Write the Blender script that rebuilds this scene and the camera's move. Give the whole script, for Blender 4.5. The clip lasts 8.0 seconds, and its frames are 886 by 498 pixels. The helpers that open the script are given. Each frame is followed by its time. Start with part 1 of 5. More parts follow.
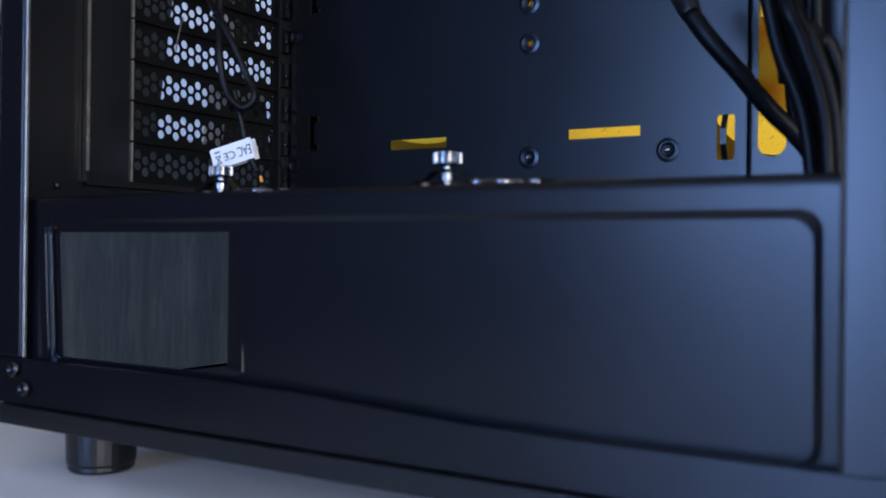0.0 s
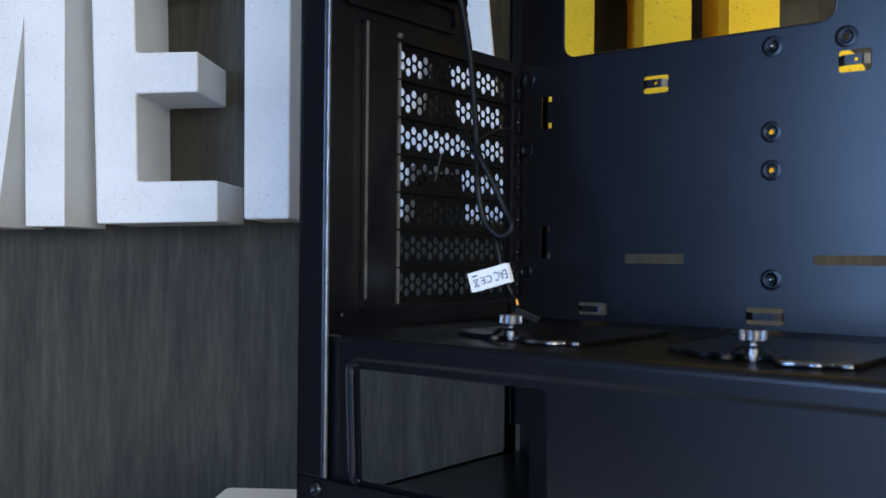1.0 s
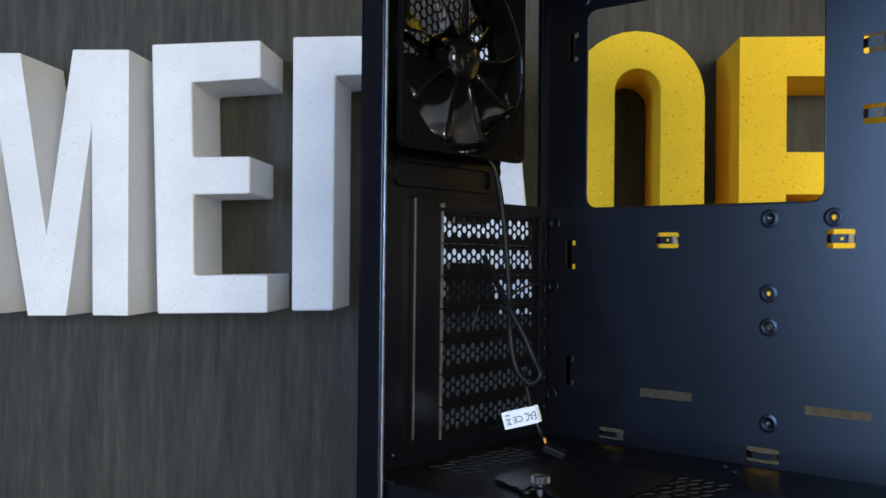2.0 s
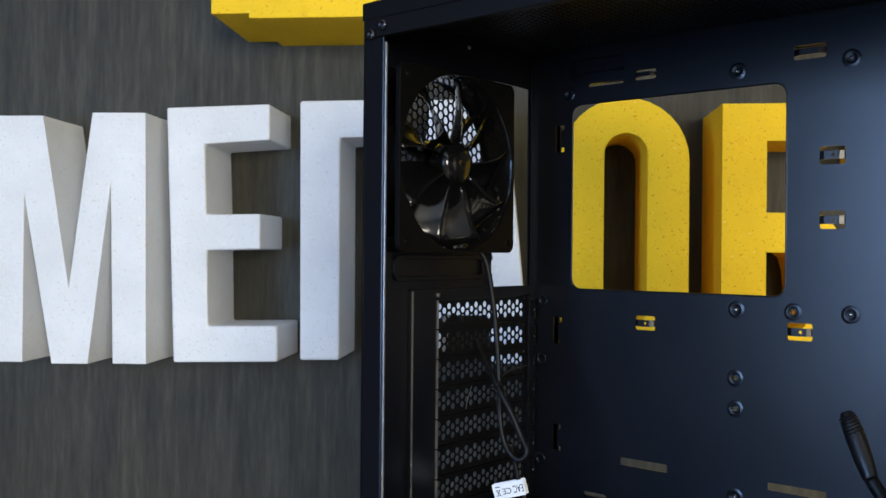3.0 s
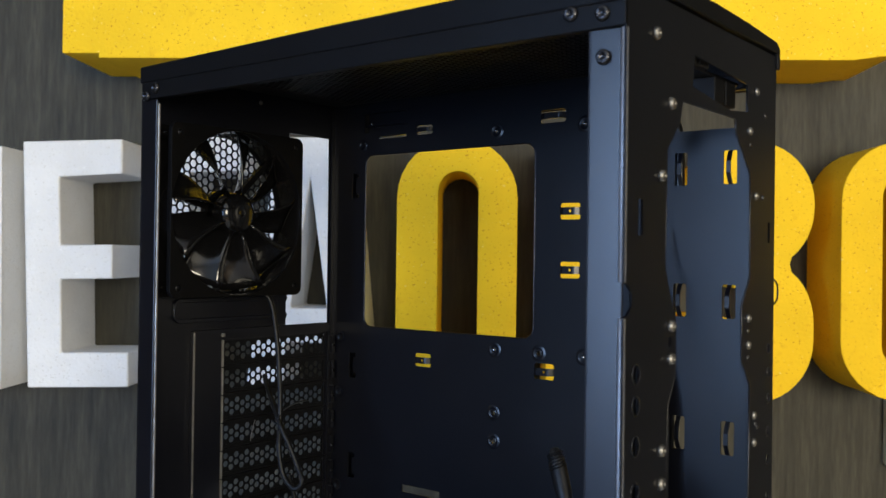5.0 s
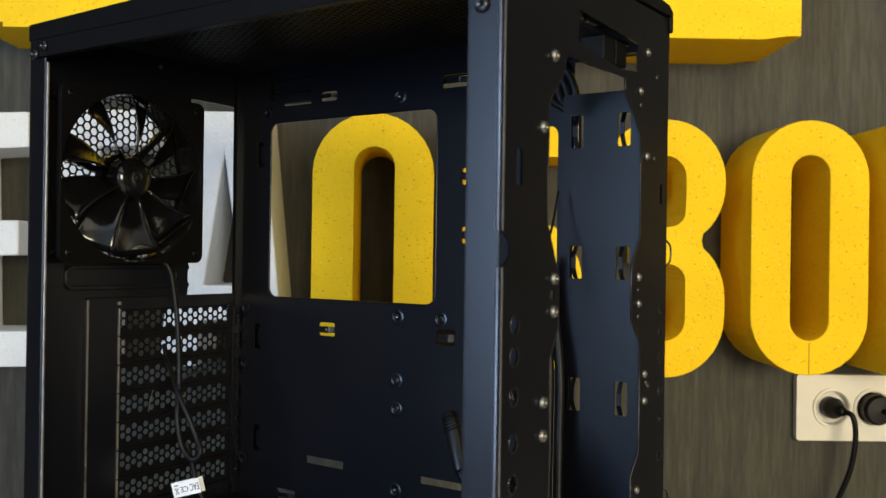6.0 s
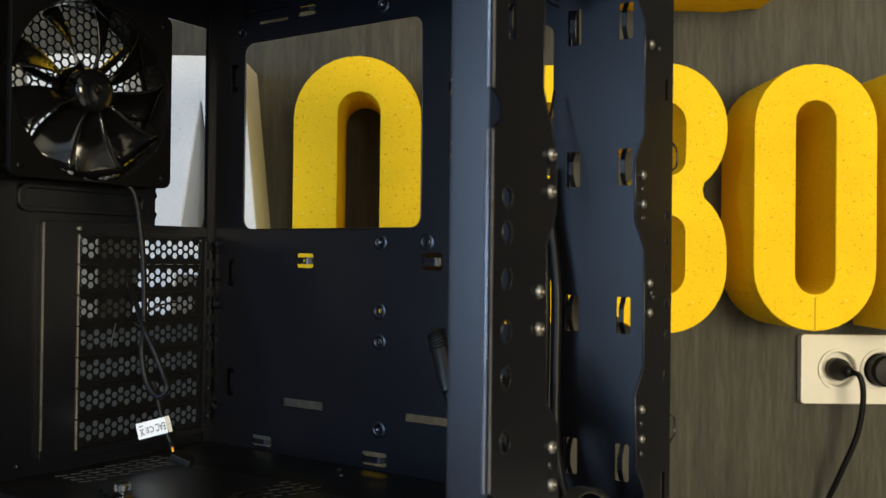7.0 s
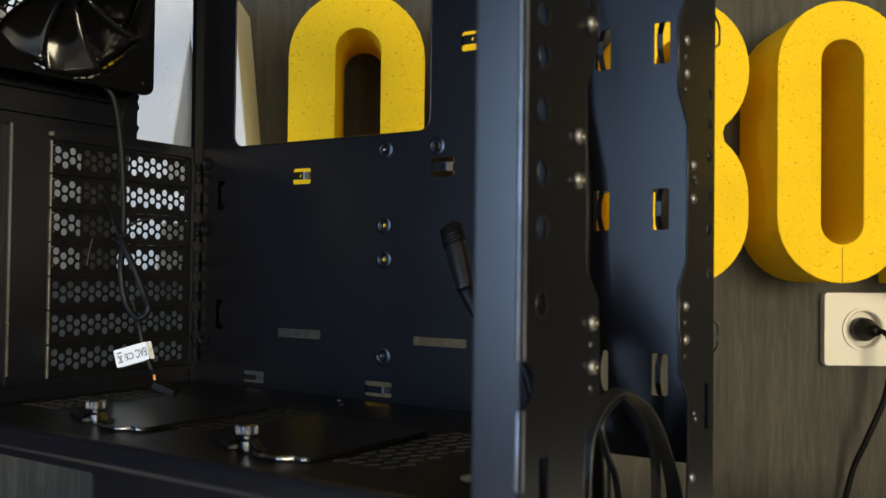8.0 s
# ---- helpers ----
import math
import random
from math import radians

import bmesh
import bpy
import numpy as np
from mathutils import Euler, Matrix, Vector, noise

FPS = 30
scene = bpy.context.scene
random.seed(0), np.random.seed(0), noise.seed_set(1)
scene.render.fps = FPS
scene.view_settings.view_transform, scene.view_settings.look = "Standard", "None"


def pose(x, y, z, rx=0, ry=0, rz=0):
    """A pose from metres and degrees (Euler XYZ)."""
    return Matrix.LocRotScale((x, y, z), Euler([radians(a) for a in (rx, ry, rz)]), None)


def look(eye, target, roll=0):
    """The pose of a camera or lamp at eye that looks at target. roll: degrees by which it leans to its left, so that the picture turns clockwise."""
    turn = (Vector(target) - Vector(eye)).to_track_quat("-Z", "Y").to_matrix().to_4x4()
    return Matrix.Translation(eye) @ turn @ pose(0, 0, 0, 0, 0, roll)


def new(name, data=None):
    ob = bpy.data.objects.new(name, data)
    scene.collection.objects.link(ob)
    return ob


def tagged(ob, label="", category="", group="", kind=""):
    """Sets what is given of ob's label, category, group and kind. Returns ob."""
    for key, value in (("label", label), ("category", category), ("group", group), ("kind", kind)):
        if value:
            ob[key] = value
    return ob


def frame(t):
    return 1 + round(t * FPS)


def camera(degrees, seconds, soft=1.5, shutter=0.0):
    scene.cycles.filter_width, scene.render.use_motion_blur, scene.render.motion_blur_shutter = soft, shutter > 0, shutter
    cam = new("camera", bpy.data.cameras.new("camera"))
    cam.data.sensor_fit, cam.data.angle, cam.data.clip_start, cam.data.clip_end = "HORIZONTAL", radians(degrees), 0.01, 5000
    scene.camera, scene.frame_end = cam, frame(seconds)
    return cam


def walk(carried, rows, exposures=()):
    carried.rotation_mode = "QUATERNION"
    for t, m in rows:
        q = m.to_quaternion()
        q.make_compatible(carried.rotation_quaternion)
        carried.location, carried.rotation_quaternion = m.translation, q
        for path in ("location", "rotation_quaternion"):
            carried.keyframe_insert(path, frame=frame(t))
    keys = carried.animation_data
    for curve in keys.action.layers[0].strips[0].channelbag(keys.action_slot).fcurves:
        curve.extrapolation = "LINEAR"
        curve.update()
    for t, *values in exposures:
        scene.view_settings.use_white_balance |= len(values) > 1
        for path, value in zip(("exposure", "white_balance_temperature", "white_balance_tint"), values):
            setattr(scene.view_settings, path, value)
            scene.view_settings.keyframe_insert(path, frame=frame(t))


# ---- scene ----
from mathutils.geometry import tessellate_polygon

cam = camera(50.33, 8.0)
cam.data.dof.use_dof, cam.data.dof.focus_distance = True, 0.70
cam.data.dof.aperture_fstop = 0.001 * cam.data.lens / 0.0025
PATH = [
    (0, (0.0233, -0.0284, 0.095), (-1.0351, 1.6685, 0.0978), 0.68),
    (0.3, (0.0058, -0.0439, 0.0997), (-1.1227, 1.6072, 0.121), 0.66),
    (0.5, (-0.0061, -0.0611, 0.1089), (-1.1741, 1.5623, 0.1239), 0.56),
    (0.8, (-0.0201, -0.0788, 0.1302), (-1.2491, 1.499, 0.1453), 0.7),
    (1, (-0.0169, -0.0974, 0.1539), (-1.269, 1.4621, 0.168), 0.52),
    (1.2, (-0.0125, -0.1097, 0.1749), (-1.278, 1.4389, 0.195), 0.8),
    (1.5, (-0.0023, -0.139, 0.2035), (-1.2772, 1.402, 0.2206), 0.78),
    (2, (0.0224, -0.1625, 0.2405), (-1.2661, 1.3671, 0.2598), 0.64),
    (2.2, (0.0293, -0.1727, 0.2582), (-1.2587, 1.3573, 0.2635), 0.56),
    (3.3, (0.0792, -0.2089, 0.3129), (-1.227, 1.3056, 0.3181), 0.55),
    (3.5, (0.0897, -0.2139, 0.3173), (-1.2193, 1.2982, 0.3249), 0.61),
    (4, (0.121, -0.1972, 0.3219), (-1.1916, 1.3117, 0.33), 0.61),
    (4.5, (0.1513, -0.1764, 0.327), (-1.1545, 1.3384, 0.3342), 0.62),
    (4.8, (0.1748, -0.1677, 0.329), (-1.0963, 1.3764, 0.3404), 0.65),
    (5, (0.1969, -0.1562, 0.3334), (-1.0415, 1.4141, 0.349), 0.77),
    (5.2, (0.2181, -0.148, 0.3364), (-0.9769, 1.4557, 0.3449), 0.64),
    (6.3, (0.2165, -0.1245, 0.2985), (-0.9216, 1.5201, 0.3076), 0.76),
    (6.5, (0.2108, -0.1142, 0.2882), (-0.9231, 1.5332, 0.2989), 0.67),
    (7, (0.1922, -0.091, 0.2566), (-0.9353, 1.5607, 0.2764), 0.67),
    (7.5, (0.173, -0.0684, 0.231), (-0.9498, 1.5865, 0.2584), 0.61),
    (8, (0.1505, -0.0475, 0.1954), (-0.9654, 1.6117, 0.2381), 0.7),
]
EXPOSURES = [(0.0, 0.0, 5200, 13), (0.5, 0.05, 5350, 8), (1.0, 0.10, 5550, 5), (2.0, 0.18, 5800, 4), (3.5, 0.22, 6100, 4), (4.5, 0.23, 6250, 5), (5.2, 0.22, 6500, 4), (6.5, 0.34, 7180, 0), (8.0, 0.25, 7080, 1)]
walk(cam, [(t, look(eye, target, roll)) for t, eye, target, roll in PATH], EXPOSURES)

# ---- the wall's own frame: u along the wall, v out of it, z up ----
WALL_TURN = radians(35.5)
WD = Vector((math.cos(WALL_TURN), math.sin(WALL_TURN), 0))
WN = Vector((math.sin(WALL_TURN), -math.cos(WALL_TURN), 0))
WALL_AT = WN * -0.883
ROOM = Matrix(((WD.x, WN.x, 0, WALL_AT.x), (WD.y, WN.y, 0, WALL_AT.y), (0, 0, 1, 0), (0, 0, 0, 1)))
# columns: u, v, z (a left-handed pair is avoided by building with faces on both sides)


def uvz(u, v, z):
    return ROOM @ Vector((u, v, z))


# ---- world and light ----
world = bpy.data.worlds.new("sky")
scene.world = world
world.use_nodes = True
wn = world.node_tree.nodes
sky = wn.new("ShaderNodeTexSky")
sky.sky_type = "NISHITA"
sky.sun_disc = False
sky.sun_elevation = radians(35)
sky.sun_rotation = radians(200)
wn["Background"].inputs["Strength"].default_value = 0.12
world.node_tree.links.new(sky.outputs["Color"], wn["Background"].inputs["Color"])


def window_light(name, centre, toward, width, height, power, colour):
    data = bpy.data.lights.new(name, "AREA")
    data.shape, data.size, data.size_y, data.energy, data.color = "RECTANGLE", width, height, power, colour
    ob = new(name, data)
    ob.matrix_world = look(centre, toward)
    return ob


FLOOR_Z, CEIL_Z = -0.752, 1.95
SIDE_L, SIDE_R, BACK = -2.3, 2.6, 4.3
WIN_L = (2.52, 4.2, -0.22, 1.14)      # v from, v to, z from, z to, in the side wall
WIN_B = (0.45, 2.35, 0.05, 1.15)       # u from, u to, z from, z to, in the back wall
window_light("window_daylight", uvz(SIDE_L + 0.06, 3.36, 0.46), uvz(0, 3.36, 0.46), 1.58, 1.28, 99, (0.37, 0.565, 1.0))
window_light("window_daylight", uvz(1.4, BACK - 0.06, 0.60), uvz(1.4, 0, 0.60), 1.8, 1.02, 119, (1.0, 0.865, 0.68))


# ---- materials ----
def material(name, colour, rough=0.5, metal=0.0, var=0.0, var_scale=40.0, bump=0.0, bump_scale=400.0, rough_var=0.0, stretch=(1, 1, 1), colour2=None, specular=0.5, coat=0.0):
    m = bpy.data.materials.new(name)
    m.use_nodes = True
    nt = m.node_tree
    n, l = nt.nodes, nt.links
    b = n["Principled BSDF"]
    b.inputs["Roughness"].default_value = rough
    b.inputs["Metallic"].default_value = metal
    b.inputs["Specular IOR Level"].default_value = specular
    b.inputs["Coat Weight"].default_value = coat
    b.inputs["Base Color"].default_value = (*colour, 1)
    co = n.new("ShaderNodeTexCoord")
    mp = n.new("ShaderNodeMapping")
    mp.inputs["Scale"].default_value = stretch
    l.new(co.outputs["Object"], mp.inputs["Vector"])
    if var or colour2:
        t1 = n.new("ShaderNodeTexNoise")
        t1.inputs["Scale"].default_value = var_scale
        t1.inputs["Detail"].default_value = 6
        t1.inputs["Roughness"].default_value = 0.6
        l.new(mp.outputs["Vector"], t1.inputs["Vector"])
        mix = n.new("ShaderNodeMix")
        mix.data_type = "RGBA"
        c2 = colour2 or tuple(c * (1 - var) for c in colour)
        mix.inputs["A"].default_value = (*colour, 1)
        mix.inputs["B"].default_value = (*c2, 1)
        rmp = n.new("ShaderNodeMapRange")
        rmp.inputs["From Min"].default_value, rmp.inputs["From Max"].default_value = 0.35, 0.68
        l.new(t1.outputs["Fac"], rmp.inputs["Value"])
        l.new(rmp.outputs["Result"], mix.inputs["Factor"])
        l.new(mix.outputs["Result"], b.inputs["Base Color"])
    if rough_var:
        t2 = n.new("ShaderNodeTexNoise")
        t2.inputs["Scale"].default_value = 25
        t2.inputs["Detail"].default_value = 5
        l.new(mp.outputs["Vector"], t2.inputs["Vector"])
        mr = n.new("ShaderNodeMapRange")
        mr.inputs["From Min"].default_value, mr.inputs["From Max"].default_value = 0.3, 0.7
        mr.inputs["To Min"].default_value, mr.inputs["To Max"].default_value = rough - rough_var, rough + rough_var
        l.new(t2.outputs["Fac"], mr.inputs["Value"])
        l.new(mr.outputs["Result"], b.inputs["Roughness"])
    if bump:
        t3 = n.new("ShaderNodeTexNoise")
        t3.inputs["Scale"].default_value = bump_scale
        t3.inputs["Detail"].default_value = 3
        l.new(mp.outputs["Vector"], t3.inputs["Vector"])
        bp = n.new("ShaderNodeBump")
        bp.inputs["Strength"].default_value = bump
        bp.inputs["Distance"].default_value = 0.0006
        l.new(t3.outputs["Fac"], bp.inputs["Height"])
        l.new(bp.outputs["Normal"], b.inputs["Normal"])
    return m


def laminate():
    """Dark grey-brown wood laminate: long vertical streaks, finer fibres, soft blotches."""
    m = bpy.data.materials.new("grey_wood_laminate")
    m.use_nodes = True
    n, l = m.node_tree.nodes, m.node_tree.links
    b = n["Principled BSDF"]
    b.inputs["Roughness"].default_value = 0.62
    b.inputs["Specular IOR Level"].default_value = 0.3
    co = n.new("ShaderNodeTexCoord")
    def streak(scale, detail, sx, sz):
        mp = n.new("ShaderNodeMapping")
        mp.inputs["Scale"].default_value = (sx, sx, sz)
        l.new(co.outputs["Object"], mp.inputs["Vector"])
        t = n.new("ShaderNodeTexNoise")
        t.inputs["Scale"].default_value = scale
        t.inputs["Detail"].default_value = detail
        t.inputs["Roughness"].default_value = 0.65
        l.new(mp.outputs["Vector"], t.inputs["Vector"])
        return t.outputs["Fac"]
    a, c, d = streak(13, 8, 6, 0.45), streak(46, 6, 5, 0.6), streak(7, 5, 1, 0.5)
    def math_node(op, x, y):
        k = n.new("ShaderNodeMath")
        k.operation = op
        for i, s in enumerate((x, y)):
            if isinstance(s, (int, float)):
                k.inputs[i].default_value = s
            else:
                l.new(s, k.inputs[i])
        return k.outputs[0]
    total = math_node("ADD", math_node("MULTIPLY", a, 0.46), math_node("ADD", math_node("MULTIPLY", c, 0.30), math_node("MULTIPLY", d, 0.24)))
    ramp = n.new("ShaderNodeValToRGB")
    e = ramp.color_ramp.elements
    e[0].position, e[0].color = 0.38, (0.0235, 0.0228, 0.0168, 1)
    e[1].position, e[1].color = 0.64, (0.0755, 0.0707, 0.0522, 1)
    mid = ramp.color_ramp.elements.new(0.5)
    mid.color = (0.0440, 0.0414, 0.0302, 1)
    l.new(total, ramp.inputs["Fac"])
    l.new(ramp.outputs["Color"], b.inputs["Base Color"])
    bp = n.new("ShaderNodeBump")
    bp.inputs["Strength"].default_value, bp.inputs["Distance"].default_value = 0.25, 0.001
    l.new(c, bp.inputs["Height"])
    l.new(bp.outputs["Normal"], b.inputs["Normal"])
    return m


def foam(name, colour, speck, pale):
    """Cut and painted foam: fine beads, small pits, specks that the paint missed."""
    m = bpy.data.materials.new(name)
    m.use_nodes = True
    n, l = m.node_tree.nodes, m.node_tree.links
    b = n["Principled BSDF"]
    b.inputs["Roughness"].default_value = 0.75
    b.inputs["Specular IOR Level"].default_value = 0.25
    co = n.new("ShaderNodeTexCoord")
    def noise_at(scale, detail=3):
        t = n.new("ShaderNodeTexNoise")
        t.inputs["Scale"].default_value, t.inputs["Detail"].default_value = scale, detail
        l.new(co.outputs["Object"], t.inputs["Vector"])
        return t.outputs["Fac"]
    def mask(src, lo, hi):
        r = n.new("ShaderNodeMapRange")
        r.inputs["From Min"].default_value, r.inputs["From Max"].default_value = lo, hi
        l.new(src, r.inputs["Value"])
        return r.outputs["Result"]
    def mixed(fac, a, c):
        k = n.new("ShaderNodeMix")
        k.data_type = "RGBA"
        l.new(fac, k.inputs["Factor"])
        for s, v in (("A", a), ("B", c)):
            if isinstance(v, tuple):
                k.inputs[s].default_value = (*v, 1)
            else:
                l.new(v, k.inputs[s])
        return k.outputs["Result"]
    base = mixed(mask(noise_at(14, 4), 0.35, 0.7), colour, tuple(c * 0.90 for c in colour))
    c0 = mixed(mask(noise_at(75, 4), 0.60, 0.74), base, tuple(0.7 * c + 0.3 * d for c, d in zip(colour, speck)))
    c1 = mixed(mask(noise_at(400, 2), 0.645, 0.71), c0, speck)
    c2 = mixed(mask(noise_at(230, 2.5), 0.675, 0.745), c1, pale)
    l.new(c2, b.inputs["Base Color"])
    vor = n.new("ShaderNodeTexVoronoi")
    vor.inputs["Scale"].default_value = 260
    l.new(co.outputs["Object"], vor.inputs["Vector"])
    add = n.new("ShaderNodeMath")
    add.operation = "ADD"
    l.new(vor.outputs["Distance"], add.inputs[0])
    l.new(mask(noise_at(150, 2), 0.66, 0.74), add.inputs[1])
    bp = n.new("ShaderNodeBump")
    bp.inputs["Strength"].default_value, bp.inputs["Distance"].default_value = 0.22, 0.0012
    bp.invert = True
    l.new(add.outputs[0], bp.inputs["Height"])
    l.new(bp.outputs["Normal"], b.inputs["Normal"])
    return m


STEEL_BLACK = material("black_powder_coat", (0.0028, 0.0032, 0.0058), 0.29, var=0.15, var_scale=30, bump=0.035, bump_scale=3200, rough_var=0.015, specular=0.45)
# Powder coat copied with stronger reflection, to brighten post and cut-out rim
STEEL_LIT = material("black_powder_coat_lit", (0.0034, 0.0039, 0.0080), 0.29, var=0.15, var_scale=30, bump=0.03, bump_scale=4200, rough_var=0.01, specular=0.58)
PLATE_BLACK = material("satin_black_plate", (0.003, 0.003, 0.0033), 0.3, bump=0.08, bump_scale=1500, specular=0.3)
PLASTIC = material("black_plastic", (0.005, 0.005, 0.006), 0.34, var=0.3, var_scale=60, bump=0.15, bump_scale=900, rough_var=0.06)
FAN_GLOSS = material("glossy_black_plastic", (0.004, 0.004, 0.0045), 0.12, bump=0.03, bump_scale=300, rough_var=0.04, specular=0.52)
FAN_FRAME = material("satin_black_fan_plastic", (0.003, 0.003, 0.0033), 0.45, bump=0.06, bump_scale=900, rough_var=0.05, specular=0.06)
# Dulled powder coat; the shroud top's dark look is put into weaker reflection
SHROUD_TOP = material("dull_black_powder_coat", (0.0035, 0.0036, 0.0045), 0.40, var=0.2, var_scale=25, bump=0.06, bump_scale=2400, rough_var=0.04, specular=0.22)
RIBBON = material("grey_black_ribbon_cable", (0.012, 0.0115, 0.011), 0.42, var=0.3, var_scale=120, bump=0.1, bump_scale=600, specular=0.5)
DULL_STEEL = material("dull_bare_steel", (0.16, 0.15, 0.135), 0.42, metal=0.8, var=0.4, var_scale=160, rough_var=0.08)
RUBBER = material("black_cable_sheath", (0.004, 0.004, 0.0045), 0.45, var=0.4, var_scale=200, bump=0.2, bump_scale=700, specular=0.22)
CHROME = material("bright_screw_steel", (0.27, 0.26, 0.24), 0.40, metal=1.0, var=0.3, var_scale=300, rough_var=0.08)
MATTE = material("matt_black_mesh", (0.0035, 0.0035, 0.004), 0.5, specular=0.22, bump=0.1, bump_scale=900)
POLISHED = material("polished_dark_edge", (0.30, 0.31, 0.34), 0.16, metal=1.0, var=0.3, var_scale=200)
KNURL = material("dark_chrome", (0.24, 0.24, 0.25), 0.26, metal=1.0, var=0.4, var_scale=300, rough_var=0.06)
DARK_SCREW = material("black_zinc_screw", (0.06, 0.06, 0.065), 0.28, metal=0.9, var=0.3, var_scale=400, rough_var=0.06)
# Front corner's highlight put into a pale metallic colour
BEND = material("lightened_paint_edge", (0.30, 0.31, 0.345), 0.48, metal=0.85, var=0.3, var_scale=90, rough_var=0.06)
# Pale metal colour carries the highlight of the slot rail and post edge
EDGE_STEEL = material("pale_steel_edge", (0.36, 0.35, 0.33), 0.34, metal=0.8, var=0.4, var_scale=120, rough_var=0.08)
FOAM_WHITE = foam("white_foam", (0.80, 0.80, 0.79), (0.64, 0.63, 0.60), (0.84, 0.84, 0.83))
FOAM_YELLOW = foam("yellow_painted_foam", (0.915, 0.585, 0.014), (0.62, 0.30, 0.008), (0.90, 0.68, 0.19))
SEAM = material("ochre_glue_line", (0.45, 0.24, 0.012), 0.8, var=0.3, var_scale=200)
WALL_WOOD = laminate()
WALL_PAINT = material("warm_white_wall_paint", (0.70, 0.66, 0.58), 0.8, var=0.08, var_scale=3, bump=0.2, bump_scale=300)
WALL_DARK = material("charcoal_wall_paint", (0.10, 0.098, 0.092), 0.85, var=0.15, var_scale=3, bump=0.2, bump_scale=300)
CEIL_PAINT = material("white_ceiling_paint", (0.78, 0.77, 0.74), 0.85, var=0.05, var_scale=3, bump=0.1, bump_scale=200)
FLOOR_WOOD = material("brown_floor_boards", (0.22, 0.15, 0.09), 0.45, var=0.4, var_scale=6, stretch=(1, 6, 1), bump=0.1, bump_scale=120)
TABLE_WHITE = material("white_table_laminate", (0.88, 0.88, 0.885), 0.34, var=0.05, var_scale=12, bump=0.06, bump_scale=500, rough_var=0.05)
IVORY = material("ivory_socket_plastic", (0.74, 0.70, 0.60), 0.32, var=0.05, var_scale=30, rough_var=0.05)
LABEL = material("white_label_paper", (0.82, 0.83, 0.84), 0.55, var=0.04, var_scale=120)
INK = material("black_ink", (0.03, 0.03, 0.04), 0.6)
COPPER = material("orange_wire", (0.75, 0.30, 0.03), 0.45)
FRAME_WHITE = material("white_window_frame", (0.80, 0.80, 0.79), 0.35, var=0.04, var_scale=20)
glass = bpy.data.materials.new("window_glass")
glass.use_nodes = True
gb = glass.node_tree.nodes["Principled BSDF"]
gb.inputs["Transmission Weight"].default_value, gb.inputs["Roughness"].default_value, gb.inputs["IOR"].default_value = 1.0, 0.02, 1.45


# ---- mesh helpers ----
def finish(bm, name, mat, smooth=False):
    bmesh.ops.recalc_face_normals(bm, faces=bm.faces[:])
    me = bpy.data.meshes.new(name)
    bm.to_mesh(me)
    bm.free()
    me.materials.append(mat)
    if smooth:
        for p in me.polygons:
            p.use_smooth = True
    return me


def part(name, bm, mat, parent=None, label="", smooth=False):
    ob = new(name, finish(bm, name, mat, smooth))
    if parent:
        ob.parent = parent
    if label:
        ob["label"] = label
    return ob


def soften(ob, width=0.0008, segments=2, angle=40):
    mod = ob.modifiers.new("soft_edges", "BEVEL")
    mod.width, mod.segments, mod.limit_method, mod.angle_limit = width, segments, "ANGLE", radians(angle)
    return ob


def empty(name, place=(0, 0, 0), label="", category="", group=""):
    ob = new(name)
    ob.location = place
    return tagged(ob, label, category, group)


def box(bm, x0, x1, y0, y1, z0, z1, m=None):
    vs = [bm.verts.new((x, y, z)) for x in (x0, x1) for y in (y0, y1) for z in (z0, z1)]
    for f in ((0, 1, 3, 2), (4, 6, 7, 5), (0, 4, 5, 1), (2, 3, 7, 6), (0, 2, 6, 4), (1, 5, 7, 3)):
        bm.faces.new([vs[i] for i in f])
    if m:
        bmesh.ops.transform(bm, matrix=m, verts=vs)
    return vs


def rect(a0, a1, b0, b1, r=0.0, n=5):
    """A rectangle, with rounded corners where r is given."""
    if r <= 0:
        return [(a0, b0), (a1, b0), (a1, b1), (a0, b1)]
    pts = []
    for ca, cb, s in ((a1 - r, b0 + r, -90), (a1 - r, b1 - r, 0), (a0 + r, b1 - r, 90), (a0 + r, b0 + r, 180)):
        for i in range(n + 1):
            w = radians(s + 90 * i / n)
            pts.append((ca + r * math.cos(w), cb + r * math.sin(w)))
    return pts


def circle(a, b, r, n=24, squash=1.0):
    return [(a + r * math.cos(2 * math.pi * i / n), b + squash * r * math.sin(2 * math.pi * i / n)) for i in range(n)]


def plate(bm, outline, holes, put, depth):
    """A flat sheet with real holes: put(a, b, c) maps the sheet's two axes and its depth c (0 to depth) into space."""
    rings = [outline, *holes]
    flat = [p for ring in rings for p in ring]
    front = [bm.verts.new(put(a, b, 0.0)) for a, b in flat]
    back = [bm.verts.new(put(a, b, depth)) for a, b in flat]
    for tri in tessellate_polygon([[Vector((a, b, 0)) for a, b in ring] for ring in rings]):
        if len(set(tri)) == 3:
            for side in (front, back):
                try:
                    bm.faces.new([side[i] for i in tri])
                except ValueError:
                    pass
    k = 0
    for ring in rings:
        for i in range(len(ring)):
            j = (i + 1) % len(ring)
            bm.faces.new((front[k + i], front[k + j], back[k + j], back[k + i]))
        k += len(ring)


def on_y(y):
    return lambda a, b, c: (a, y + c, b)


def on_x(x):
    return lambda a, b, c: (x - c, a, b)


def on_z(z):
    return lambda a, b, c: (a, b, z - c)


